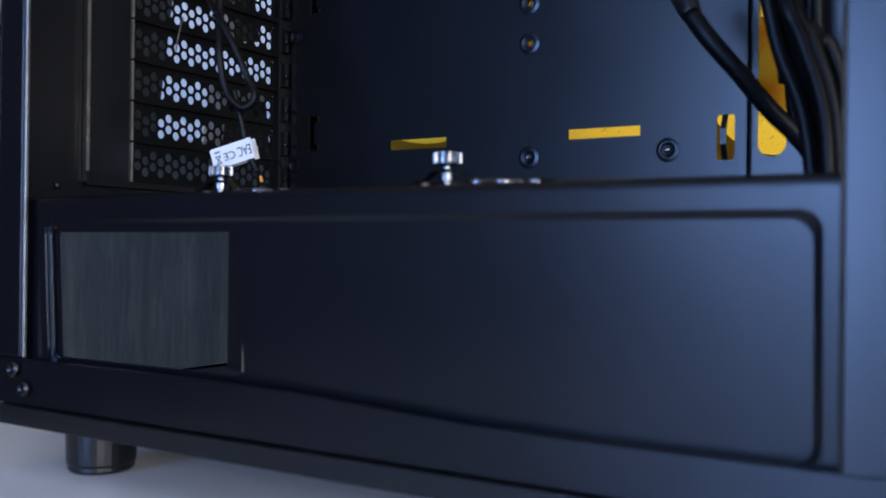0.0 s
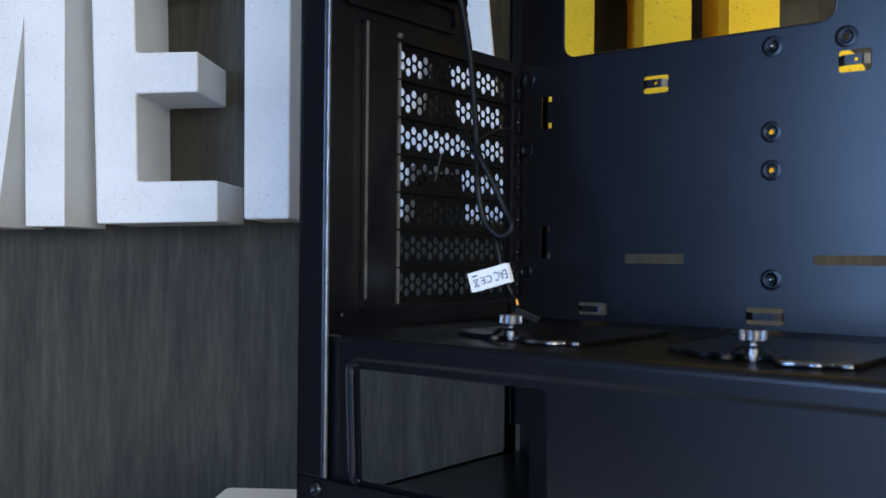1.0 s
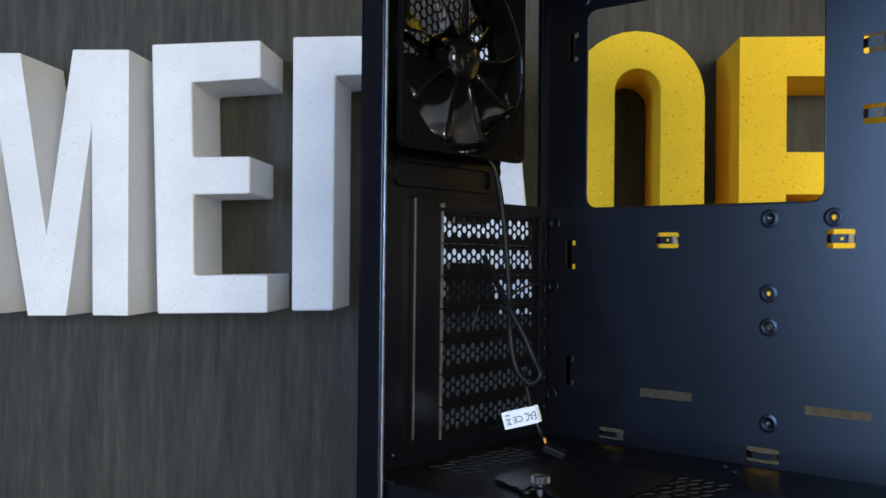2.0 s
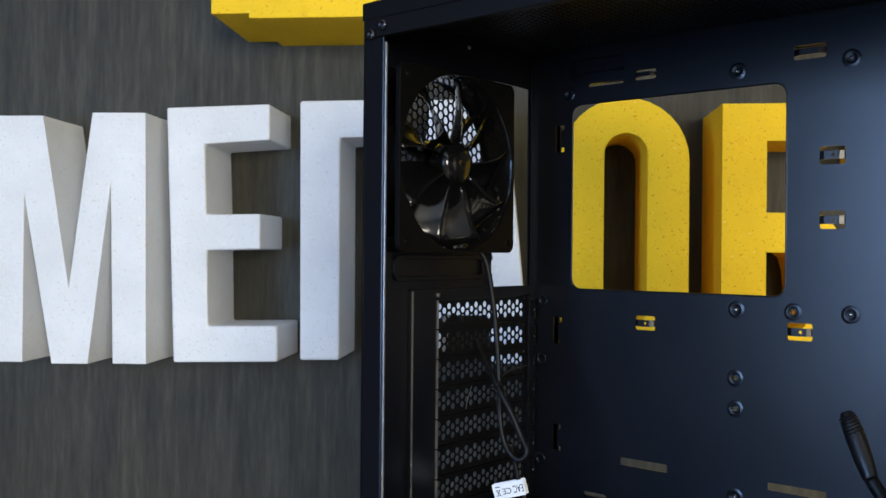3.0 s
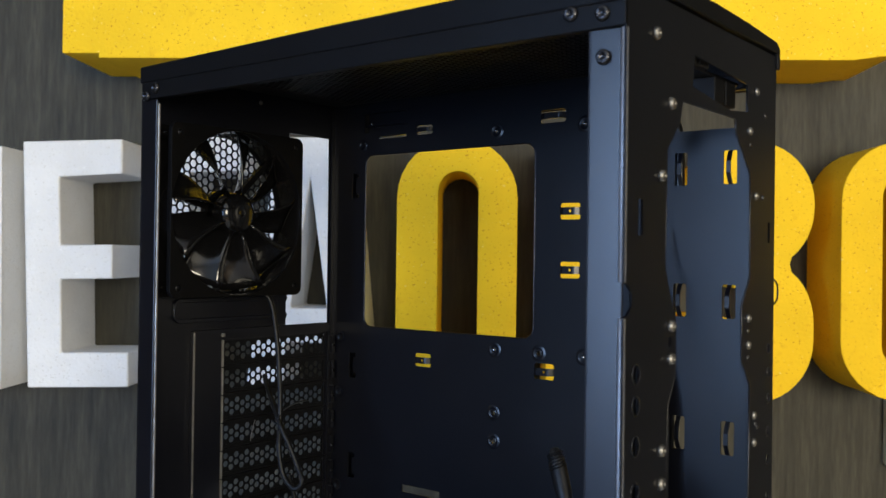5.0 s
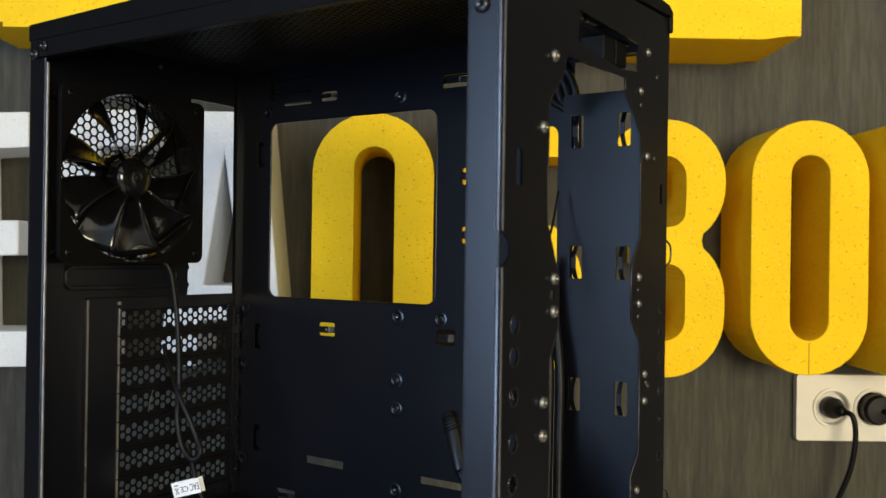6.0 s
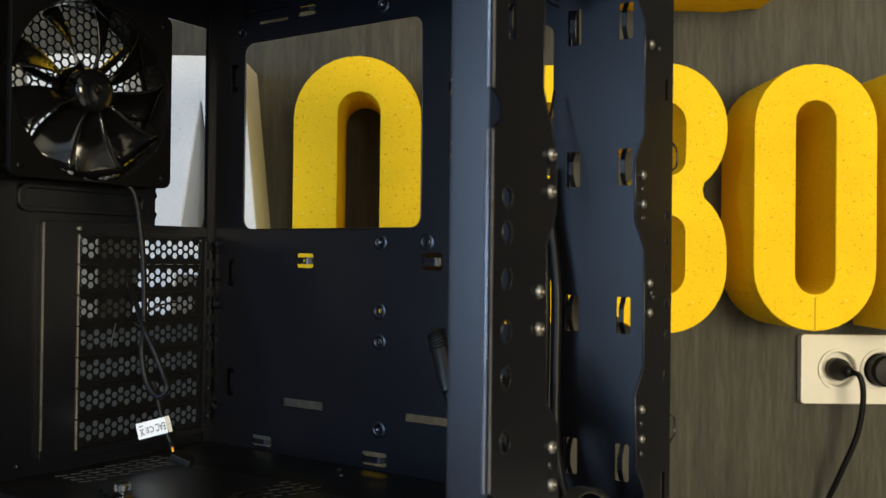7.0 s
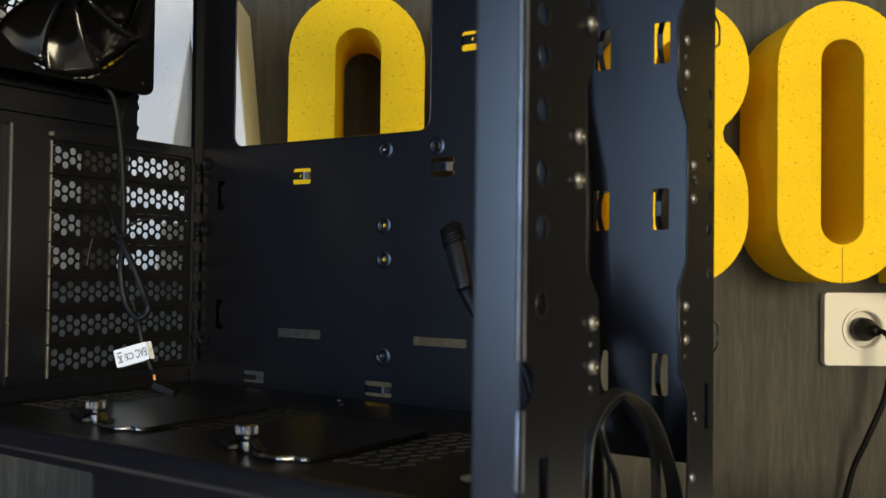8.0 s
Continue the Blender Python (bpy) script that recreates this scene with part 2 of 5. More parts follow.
def lathe(bm, profile, m=None, n=20):
    """Turns (radius, height) pairs about z."""
    rows = []
    for r, h in profile:
        rows.append([bm.verts.new((r * math.cos(2 * math.pi * i / n), r * math.sin(2 * math.pi * i / n), h)) for i in range(n)] if r > 1e-6 else [bm.verts.new((0, 0, h))])
    for p, q in zip(rows, rows[1:]):
        for i in range(n):
            j = (i + 1) % n
            if len(p) == 1 and len(q) == 1:
                continue
            if len(p) == 1:
                bm.faces.new((p[0], q[i], q[j]))
            elif len(q) == 1:
                bm.faces.new((p[i], p[j], q[0]))
            else:
                bm.faces.new((p[i], p[j], q[j], q[i]))
    vs = [v for row in rows for v in row]
    if m:
        bmesh.ops.transform(bm, matrix=m, verts=vs)


def tube(bm, pts, r, n=8, sub=6):
    """A round cable along a smooth line through pts; r is one radius or one for each point."""
    P = [Vector(p) for p in pts]
    rr = list(r) if isinstance(r, (list, tuple)) else [r] * len(P)
    line, rad = [], []
    for i in range(len(P) - 1):
        p0, p1, p2, p3 = P[max(i - 1, 0)], P[i], P[i + 1], P[min(i + 2, len(P) - 1)]
        for k in range(sub):
            t = k / sub
            line.append(0.5 * (2 * p1 + (p2 - p0) * t + (2 * p0 - 5 * p1 + 4 * p2 - p3) * t * t + (3 * p1 - p0 - 3 * p2 + p3) * t ** 3))
            rad.append(rr[i] * (1 - t) + rr[i + 1] * t)
    line.append(P[-1])
    rad.append(rr[-1])
    side = None
    rings = []
    for i, p in enumerate(line):
        d = (line[min(i + 1, len(line) - 1)] - line[max(i - 1, 0)]).normalized()
        if side is None:
            side = d.cross(Vector((0.31, 0.52, 0.79))).normalized()
        side = (side - d * side.dot(d)).normalized()
        up = d.cross(side)
        rings.append([bm.verts.new(p + rad[i] * (side * math.cos(2 * math.pi * k / n) + up * math.sin(2 * math.pi * k / n))) for k in range(n)])
    for a, b in zip(rings, rings[1:]):
        for k in range(n):
            bm.faces.new((a[k], a[(k + 1) % n], b[(k + 1) % n], b[k]))
    bm.faces.new(rings[0])
    bm.faces.new(rings[-1])


def hex_sheet(bm, put, a0, a1, b0, b1, pitch, hole, depth, inside=lambda a, b: True, corner=1.0, closed=False):
    """A sheet of honeycomb cells; columns lie along a, pitch is the cell's height along b, hole the opening's height.
    corner: the hole's reach towards its corners over its half height, 1 for a round hole and 1.155 for a sharp hexagon. closed: blind cells fill the zigzag at both edges."""
    step, R, r = pitch * 0.8660254, pitch / 1.7320508, hole / 2
    cols = int(round((a1 - a0) / step))
    rows = max(int(round((b1 - b0) / pitch)), 1)
    ang = [radians(60 * k) for k in range(6)]
    for i in range(cols):
        a = a0 + (i + 0.5) * (a1 - a0) / cols
        for j in range(rows):
            b = b0 + (j + 0.5) * (b1 - b0) / rows + (pitch * 0.25 if i % 2 else -pitch * 0.25)
            if not inside(a, b):
                continue
            o = [(a + R * math.cos(w), b + R * math.sin(w)) for w in ang]
            h = [(a + r * (1.0 if k % 2 else corner) * math.cos(radians(30 * k)), b + r * (1.0 if k % 2 else corner) * math.sin(radians(30 * k))) for k in range(12)]
            of, hf = [bm.verts.new(put(*p, 0)) for p in o], [bm.verts.new(put(*p, 0)) for p in h]
            hb = [bm.verts.new(put(*p, depth)) for p in h]
            ob_ = [bm.verts.new(put(*p, depth)) for p in o]
            for k in range(6):
                q, m0, m1, m2 = (k + 1) % 6, 2 * k, 2 * k + 1, (2 * k + 2) % 12
                bm.faces.new((of[k], of[q], hf[m2], hf[m1], hf[m0]))
                bm.faces.new((hf[m0], hf[m1], hb[m1], hb[m0]))
                bm.faces.new((hf[m1], hf[m2], hb[m2], hb[m1]))
                bm.faces.new((ob_[k], ob_[q], hb[m2], hb[m1], hb[m0]))
        if closed:
            b = b0 - 0.25 * pitch if i % 2 else b1 + 0.25 * pitch
            blind = [(a + R * math.cos(w), b + R * math.sin(w)) for w in ang]
            front, back = [bm.verts.new(put(*p, 0)) for p in blind], [bm.verts.new(put(*p, depth)) for p in blind]
            bm.faces.new(front)
            bm.faces.new(back)


def placed(name, me, parent, m, label=""):
    ob = new(name, me)
    ob.parent = parent
    ob.matrix_local = m
    if label:
        ob["label"] = label
    return ob


TO_VIEWER = pose(0, 0, 0, 90, 0, 0)      # local z points along -y
TO_FRONT = pose(0, 0, 0, 0, 90, 0)       # local z points along +x


def at(x, y, z, turn=None):
    m = Matrix.Translation((x, y, z))
    return m @ turn if turn else m


# ---- the room ----
def room_plate(name, outline, holes, put, depth, mat, label):
    bm = bmesh.new()
    plate(bm, outline, holes, lambda a, b, c: uvz(*put(a, b, c)), depth)
    return tagged(part(name, bm, mat), label, "wall", kind="structure")


room_plate("wall_north", rect(SIDE_L - 0.1, SIDE_R + 0.1, FLOOR_Z - 0.1, CEIL_Z + 0.1), [], lambda a, b, c: (a, -c, b), 0.1, WALL_WOOD, "dark grey wood laminate wall behind the foam letters")
room_plate("wall_west", rect(0.0, BACK, FLOOR_Z, CEIL_Z), [rect(*WIN_L)], lambda a, b, c: (SIDE_L - c, a, b), 0.15, WALL_DARK, "charcoal painted side wall with a window")
room_plate("wall_east", rect(0.0, BACK, FLOOR_Z, CEIL_Z), [], lambda a, b, c: (SIDE_R + c, a, b), 0.15, WALL_DARK, "plain charcoal painted side wall")
room_plate("wall_south", rect(SIDE_L - 0.15, SIDE_R + 0.15, FLOOR_Z, CEIL_Z), [rect(*WIN_B)], lambda a, b, c: (a, BACK + c, b), 0.15, WALL_PAINT, "warm white painted wall with a wide window")
tagged(room_plate("floor", rect(SIDE_L - 0.15, SIDE_R + 0.15, 0.0, BACK + 0.15), [], lambda a, b, c: (a, b, FLOOR_Z - c), 0.1, FLOOR_WOOD, "brown wooden floor under the table"), "", "floor")
tagged(room_plate("ceiling", rect(SIDE_L - 0.15, SIDE_R + 0.15, 0.0, BACK + 0.15), [], lambda a, b, c: (a, b, CEIL_Z + c), 0.1, CEIL_PAINT, "plain white painted ceiling"), "", "ceiling")


def window_unit(name, a0, a1, z0, z1, put):
    win = tagged(new(name), "white framed window that lets in daylight", "window", kind="structure")
    bm = bmesh.new()
    mid = (a0 + a1) / 2
    plate(bm, rect(a0 + 0.002, a1 - 0.002, z0 + 0.002, z1 - 0.002), [rect(a0 + 0.05, mid - 0.03, z0 + 0.05, z1 - 0.05), rect(mid + 0.03, a1 - 0.05, z0 + 0.05, z1 - 0.05)], lambda a, b, c: uvz(*put(a, b, 0.08 + c)), 0.05)
    part("window_frame", bm, FRAME_WHITE, win)
    for p0, p1 in ((a0 + 0.051, mid - 0.031), (mid + 0.031, a1 - 0.051)):
        bm = bmesh.new()
        plate(bm, rect(p0, p1, z0 + 0.051, z1 - 0.051), [], lambda a, b, c: uvz(*put(a, b, 0.10 + c)), 0.006)
        pane = part("pane", bm, glass, win)
        pane.visible_shadow = False
    return win


window_unit("window_1", *WIN_L, lambda a, b, c: (SIDE_L - c, a, b))
window_unit("window_2", *WIN_B, lambda a, b, c: (a, BACK + c, b))

# ---- table ----
TABLE_Z = -0.002
TU0, TU1, TV0, TV1 = -0.249, 0.66, 0.331, 1.08
table = empty("table", uvz((TU0 + TU1) / 2, (TV0 + TV1) / 2, FLOOR_Z), "white laminate table under the computer case", "table")


def table_part(name, outline, z_top, depth, mat):
    bm = bmesh.new()
    back = Matrix.Translation(-table.location)
    plate(bm, outline, [], lambda a, b, c: back @ uvz(a, b, z_top - c), depth)
    return soften(part(name, bm, mat, table), 0.0015, 2)


table_part("tabletop", rect(TU0, TU1, TV0, TV1, 0.004, 2), TABLE_Z, 0.028, TABLE_WHITE)
for u in (TU0 + 0.03, TU1 - 0.09):
    for v in (TV0 + 0.03, TV1 - 0.09):
        table_part("leg", rect(u, u + 0.06, v, v + 0.06), TABLE_Z - 0.028, -FLOOR_Z + TABLE_Z - 0.028, TABLE_WHITE)

# ---- foam letters on the wall ----
LETTER_V, YELLOW_V = 0.093, 0.108


def arc(cu, cz, r, a0, a1, n=14, rz=None):
    rz = r if rz is None else rz
    return [(cu + r * math.cos(radians(a0 + (a1 - a0) * i / n)), cz + rz * math.sin(radians(a0 + (a1 - a0) * i / n))) for i in range(n + 1)]


def stadium(u0, u1, z0, z1, n=16):
    r = (u1 - u0) / 2
    return arc(u0 + r, z1 - r, r, 0, 180, n) + arc(u0 + r, z0 + r, r, 180, 360, n)


def foam_letter(name, outline, holes, mat, label, depth=LETTER_V, tilt=0.0, edge=0.0022):
    us, zs = [p[0] for p in outline], [p[1] for p in outline]
    cu, cz = (min(us) + max(us)) / 2, min(zs)
    bm = bmesh.new()
    plate(bm, [(a - cu, b - cz) for a, b in outline], [[(a - cu, b - cz) for a, b in h] for h in holes], lambda a, b, c: (a, b, 0.0005 + c), depth)
    bmesh.ops.dissolve_limit(bm, angle_limit=radians(1), verts=bm.verts[:], edges=bm.edges[:])
    ob = part(name, bm, mat)
    # local x runs along the wall, y up, z out of it
    m = Matrix(((WD.x, 0, WN.x, 0), (WD.y, 0, WN.y, 0), (0, 1, 0, 0), (0, 0, 0, 1)))
    m.translation = uvz(cu, 0, cz)
    ob.matrix_world = m @ pose(0, 0, 0, 0, 0, tilt)
    soften(ob, edge, 2, 35)
    return tagged(ob, label, "letter", "foam letters on the wall")


foam_letter("wall_letter", [(-0.648, 0.1775), (-0.6136, 0.1775), (-0.6130, 0.3605), (-0.5802, 0.1765), (-0.5392, 0.177), (-0.5150, 0.3735), (-0.511, 0.1778), (-0.4735, 0.178), (-0.4765, 0.4505), (-0.5361, 0.4509), (-0.5614, 0.2592), (-0.5923, 0.4478), (-0.6495, 0.448)], [], FOAM_WHITE, "white foam block letter M with four strokes on the dark wall", edge=0.0007)
foam_letter("wall_letter", [(-0.4432, 0.1806), (-0.3284, 0.1832), (-0.3289, 0.2217), (-0.4049, 0.2203), (-0.4068, 0.302), (-0.3483, 0.3035), (-0.3486, 0.3415), (-0.4078, 0.3405), (-0.4104, 0.4163), (-0.3388, 0.4207), (-0.3392, 0.4593), (-0.453, 0.4558)], [], FOAM_WHITE, "white foam block letter E with three arms on the dark wall")
foam_letter("wall_letter", [(-0.3037, 0.1856), (-0.2615, 0.1865), (-0.2623, 0.4227), (-0.205, 0.4245), (-0.205, 0.4635), (-0.3056, 0.4624)], [], FOAM_WHITE, "white foam block letter shaped like an upside down L")
AC = -0.1270
foam_letter("wall_letter", [(AC - 0.069, 0.186), (AC - 0.028, 0.186), (AC - 0.0235, 0.236), (AC + 0.0235, 0.236), (AC + 0.028, 0.186), (AC + 0.0680, 0.186), (AC + 0.0405, 0.463), (AC - 0.0395, 0.463)], [[(AC - 0.0205, 0.2740), (AC + 0.0195, 0.2740), (AC - 0.0005, 0.4165)]], FOAM_WHITE, "white foam block letter A partly behind the case")
foam_letter("wall_letter", stadium(-0.030, 0.1003, 0.186, 0.462), [stadium(0.0148, 0.0581, 0.226, 0.4255)], FOAM_YELLOW, "yellow painted foam letter O seen through the tray opening", YELLOW_V)
foam_letter("wall_letter", [(0.1325, 0.186), (0.219, 0.186)] + arc(0.219, 0.2655, 0.044, -90, 90, 12, 0.0795) + [(0.1765, 0.345), (0.1765, 0.4174), (0.252, 0.4174), (0.252, 0.4553), (0.1325, 0.4550)], [[(0.1765, 0.226), (0.209, 0.226)] + arc(0.209, 0.2655, 0.012, -90, 90, 6, 0.0395)[1:-1] + [(0.209, 0.305), (0.1765, 0.305)]], FOAM_YELLOW, "yellow foam letter with a flat top bar and lower bowl", YELLOW_V)
# the digit-like letter: two bowls that open to its left
zl, zr, zb, zt, zm = 0.281, 0.4142, 0.1826, 0.4594, 0.330
S = 0.0425
outer = arc(zr - 0.062, zb + 0.066, 0.062, -90, 0, 10, 0.066) + [(zr, 0.268)] + arc(zr - 0.05, 0.268, 0.05, 0, 58, 6, 0.063)[1:] + [(zr - 0.0255, zm)] + arc(zr - 0.05, 0.391, 0.05, -58, 0, 6, 0.063)[:-1] + [(zr, 0.391)] + arc(zr - 0.062, zt - 0.066, 0.062, 0, 90, 10, 0.066)
left = arc(zl + 0.062, zt - 0.066, 0.062, 90, 180, 10, 0.066) + [(zl, 0.375), (zl + S, 0.375)] + arc(zl + 0.066, zt - 0.062, 0.0235, 180, 90, 6)[:] + arc(zr - 0.066, zt - 0.062, 0.0235, 90, 0, 6) + [(zr - S, 0.372)] + arc(zr - S - 0.018, 0.362, 0.018, 0, -90, 5)[1:] + [(zl + 0.05, 0.344), (zl + 0.05, 0.304)] + arc(zr - S - 0.018, 0.286, 0.018, 90, 0, 5) + arc(zr - 0.066, zb + 0.062, 0.0235, 0, -90, 6) + arc(zl + 0.066, zb + 0.062, 0.0235, -90, -180, 6) + [(zl + S, 0.272), (zl, 0.272)] + arc(zl + 0.062, zb + 0.066, 0.062, 180, 270, 10, 0.066)
foam_letter("wall_letter", outer + left, [], FOAM_YELLOW, "yellow painted foam letter of two open bowls", YELLOW_V)
round_letter = foam_letter("wall_letter", stadium(0.4422, 0.5698, 0.1863, 0.4614), [stadium(0.4854, 0.5269, 0.224, 0.4236)], FOAM_YELLOW, "yellow painted foam letter O above the wall socket", YELLOW_V)
foam_letter("wall_letter", [(0.5946, 0.1863), (0.6435, 0.1848), (0.6435, 0.29), (0.672, 0.29)] + arc(0.672, 0.352, 0.06, -90, 0, 8)[1:] + arc(0.672, 0.402, 0.06, 0, 90, 8) + [(0.5946, 0.459)], [[(0.6435, 0.33), (0.67, 0.33)] + arc(0.67, 0.352, 0.02, -90, 0, 5)[1:] + arc(0.67, 0.402, 0.02, 0, 90, 5) + [(0.6435, 0.422)]], FOAM_YELLOW, "yellow painted foam letter P beside the round letter", YELLOW_V)
# glued seam at the foot of the round letter
bm = bmesh.new()
box(bm, -0.0005, 0.0005, 0.0010, 0.0350, YELLOW_V - 0.002, YELLOW_V + 0.0008)
part("glue_seam", bm, SEAM, round_letter, "thin dark glued seam")
# large yellow block above the letters, its lower corners cut in a step
SL0, SL1, SZ0, SZ1 = -0.391, 0.484, 0.5415, 1.40
slab = foam_letter("foam_sign_block", [(SL0 + 0.04, SZ0), (SL1 - 0.04, SZ0), (SL1 - 0.012, SZ0 + 0.004), (SL1, SZ0 + 0.004), (SL1, SZ1), (SL0, SZ1), (SL0, SZ0 + 0.005), (SL0 + 0.04, SZ0 + 0.005)], [], FOAM_YELLOW, "large yellow painted foam block above the letters", 0.133)
slab["category"], slab["group"] = "sign", ""

# ---- double wall socket with a plug and its lead ----
SU0, SU1, SOZ0, SOZ1 = 0.5313, 0.690, 0.0975, 0.1755
SCU, SCZ = (SU0 + SU1) / 2, (SOZ0 + SOZ1) / 2
LOCAL = Matrix(((WD.x, 0, WN.x, 0), (WD.y, 0, WN.y, 0), (0, 1, 0, 0), (0, 0, 0, 1)))
socket = empty("wall_socket", (0, 0, 0), "ivory plastic double wall socket with a black plug", "socket")
socket.matrix_world = Matrix.Translation(uvz(SCU, 0, SCZ)) @ LOCAL
HOLES_U = (0.5740 - SCU, 0.6220 - SCU)
bm = bmesh.new()
plate(bm, rect(SU0 - SCU, SU1 - SCU, SOZ0 - SCZ, SOZ1 - SCZ, 0.004, 3), [circle(u, 0, 0.0195, 28) for u in HOLES_U], lambda a, b, c: (a, b, 0.0005 + c), 0.011)
soften(part("cover_plate", bm, IVORY, socket), 0.002, 2)
for u in HOLES_U:
    bm = bmesh.new()
    lathe(bm, [(0.0235, 0.0118), (0.0235, 0.0135), (0.0205, 0.0135), (0.0192, 0.012), (0.0188, 0.003), (0.0, 0.003)], at(u, 0, 0), 28)
    part("socket_well", bm, IVORY, socket, smooth=False)
plug = empty("power_plug", (0, 0, 0), "black plug and lead pushed into the socket", "plug")
plug.matrix_world = socket.matrix_world.copy()
bm = bmesh.new()
lathe(bm, [(0.0, 0.004), (0.0125, 0.004), (0.0125, 0.016), (0.0105, 0.022), (0.0075, 0.030), (0.0052, 0.040), (0.0, 0.041)], at(HOLES_U[0], 0, 0), 18)
part("plug_body", bm, RUBBER, plug, smooth=True)
bm = bmesh.new()
cu = HOLES_U[0]
tube(bm, [(cu, 0, 0.036), (cu + 0.008, -0.004, 0.047), (cu + 0.012, -0.03, 0.046), (cu + 0.008, -0.07, 0.040), (cu - 0.006, -0.115, 0.030), (cu - 0.018, -0.16, 0.018), (cu - 0.024, -0.24, 0.010), (cu - 0.02, -0.5, 0.008), (cu - 0.02, -0.886, 0.012)], 0.0031)
part("lead", bm, RUBBER, plug, smooth=True)
plug2 = empty("power_plug", (0, 0, 0), "round black plug filling the other socket", "plug")
plug2.matrix_world = socket.matrix_world.copy()
bm = bmesh.new()
lathe(bm, [(0.0, 0.004), (0.0178, 0.004), (0.0178, 0.026), (0.015, 0.031), (0.0, 0.032)], at(HOLES_U[1], 0, 0), 24)
part("plug_body", bm, RUBBER, plug2)
bm = bmesh.new()
cu = HOLES_U[1]
tube(bm, [(cu, 0, 0.028), (cu + 0.02, -0.006, 0.045), (cu + 0.05, -0.03, 0.04), (cu + 0.07, -0.1, 0.02), (cu + 0.07, -0.4, 0.01), (cu + 0.07, -0.886, 0.012)], 0.0031)
part("lead", bm, RUBBER, plug2, smooth=True)

# ---- the computer case ----
XR, XF = -0.361, 0.0025          # rear and front sheets
YN, YF, YT = 0.2195, 0.4113, 0.402   # near side, far side, motherboard tray
ZB = 0.0267                      # foot of the sheets
case = empty("computer_case", (0, 0, 0), "open black steel computer case with both side panels off", "computer case")


def cpart(name, bm, mat=None, label="", soft=0.0, smooth=False):
    ob = part(name, bm, mat or STEEL_BLACK, case, label, smooth)
    if soft:
        soften(ob, soft)
    return ob


# base tray and feet
bm = bmesh.new()
plate(bm, rect(-0.3555, 0.006, 0.2155, 0.4155, 0.003, 3), [], on_z(0.0266), 0.0080)
cpart("base_tray", bm, PLASTIC, "dull black plastic base tray", 0.0015)
bm = bmesh.new()
lathe(bm, [(0.0, 0.0), (0.0130, 0.0), (0.0138, 0.0012), (0.0138, 0.0032), (0.0144, 0.0036), (0.0150, 0.0201), (0.0, 0.0201)], None, 32)
foot_mesh = finish(bm, "foot", PLASTIC, False)
for x in (-0.3187, -0.045):
    for y in (0.2415, 0.390):
        soften(placed("foot", foot_mesh, case, at(x, y, TABLE_Z + 0.0005), "round black plastic foot"), 0.0008)

# lower side rails, with the step in which the side panel sits
bm = bmesh.new()
plate(bm, [(-0.3595, ZB + 0.0005), (XF, ZB + 0.0005), (XF, 0.0418), (-0.0800, 0.0418), (-0.1200, 0.0424), (-0.1550, 0.0442), (-0.1900, 0.0461), (-0.2300, 0.0469), (-0.3595, 0.0466)], [], on_y(YN - 0.0012), 0.0017)
box(bm, -0.3595, XF, YN + 0.0028, YN + 0.012, 0.0395, 0.0408)
cpart("lower_rail", bm, None, "", 0.0006)
bm = bmesh.new()
box(bm, -0.3595, XF, YF - 0.001, YF + 0.001, ZB + 0.0005, 0.0468)
cpart("lower_rail", bm)
bm = bmesh.new()
plate(bm, rect(-0.3595, XF - 0.0015, YN + 0.001, YF - 0.001), [], on_z(ZB + 0.0022), 0.002)
cpart("case_floor", bm)

# rear sheet with all its openings
FY, FZ = 0.2843, 0.3622          # fan centre
SLOT_Y0, SLOT_Y1, SLOT_Z0, SLOT_Z1 = 0.2898, 0.3953, 0.1275, 0.2688
bm = bmesh.new()
io_hole = [(0.3518, 0.2735), (0.3983, 0.2735), (0.3975, 0.4291), (0.3529, 0.4295), (0.3529, 0.305), (0.3518, 0.303), (0.3535, 0.2985), (0.3518, 0.2965), (0.3518, 0.288), (0.3535, 0.286), (0.3518, 0.282)]
plate(bm, rect(YN, 0.4075, ZB, 0.4576), [io_hole, circle(FY, FZ, 0.0565, 40), rect(SLOT_Y0, SLOT_Y1, SLOT_Z0, SLOT_Z1, 0.001, 2), rect(0.232, 0.3957, 0.030, 0.1138, 0.003, 3)], on_x(XR), 0.001)
cpart("rear_panel", bm, None, "")
# pressed frame round the card slots, and the pressed field under the fan
bm = bmesh.new()
plate(bm, rect(0.2615, 0.3975, 0.1240, 0.2778, 0.002, 3), [rect(SLOT_Y0 - 0.003, SLOT_Y1 + 0.0006, SLOT_Z0 - 0.0004, SLOT_Z1 + 0.0015, 0.001, 2)], on_x(XR + 0.0032), 0.0030)
cpart("slot_frame", bm, None, "", 0.0012)
bm = bmesh.new()
plate(bm, rect(0.2455, 0.3415, 0.2835, 0.3010, 0.006, 4), [rect(0.2485, 0.3385, 0.2865, 0.2980, 0.004, 4)], on_x(XR + 0.0026), 0.0024)
cpart("pressed_rib", bm, None, "", 0.001)
for i in range(7):
    z = 0.2600 - 0.0205 * i
    bm = bmesh.new()
    box(bm, XR + 0.0002, XR + 0.0043, SLOT_Y0 - 0.0027, SLOT_Y0 - 0.0014, z - 0.0097, z + 0.0098)
    cpart("bright_rail", bm, EDGE_STEEL, "bright steel edge of the slot frame, highlight in its colour", 0.0003)
bm = bmesh.new()
box(bm, XR + 0.0002, XR + 0.0050, SLOT_Y0 - 0.0033, SLOT_Y0 - 0.0010, 0.2722, 0.2748)
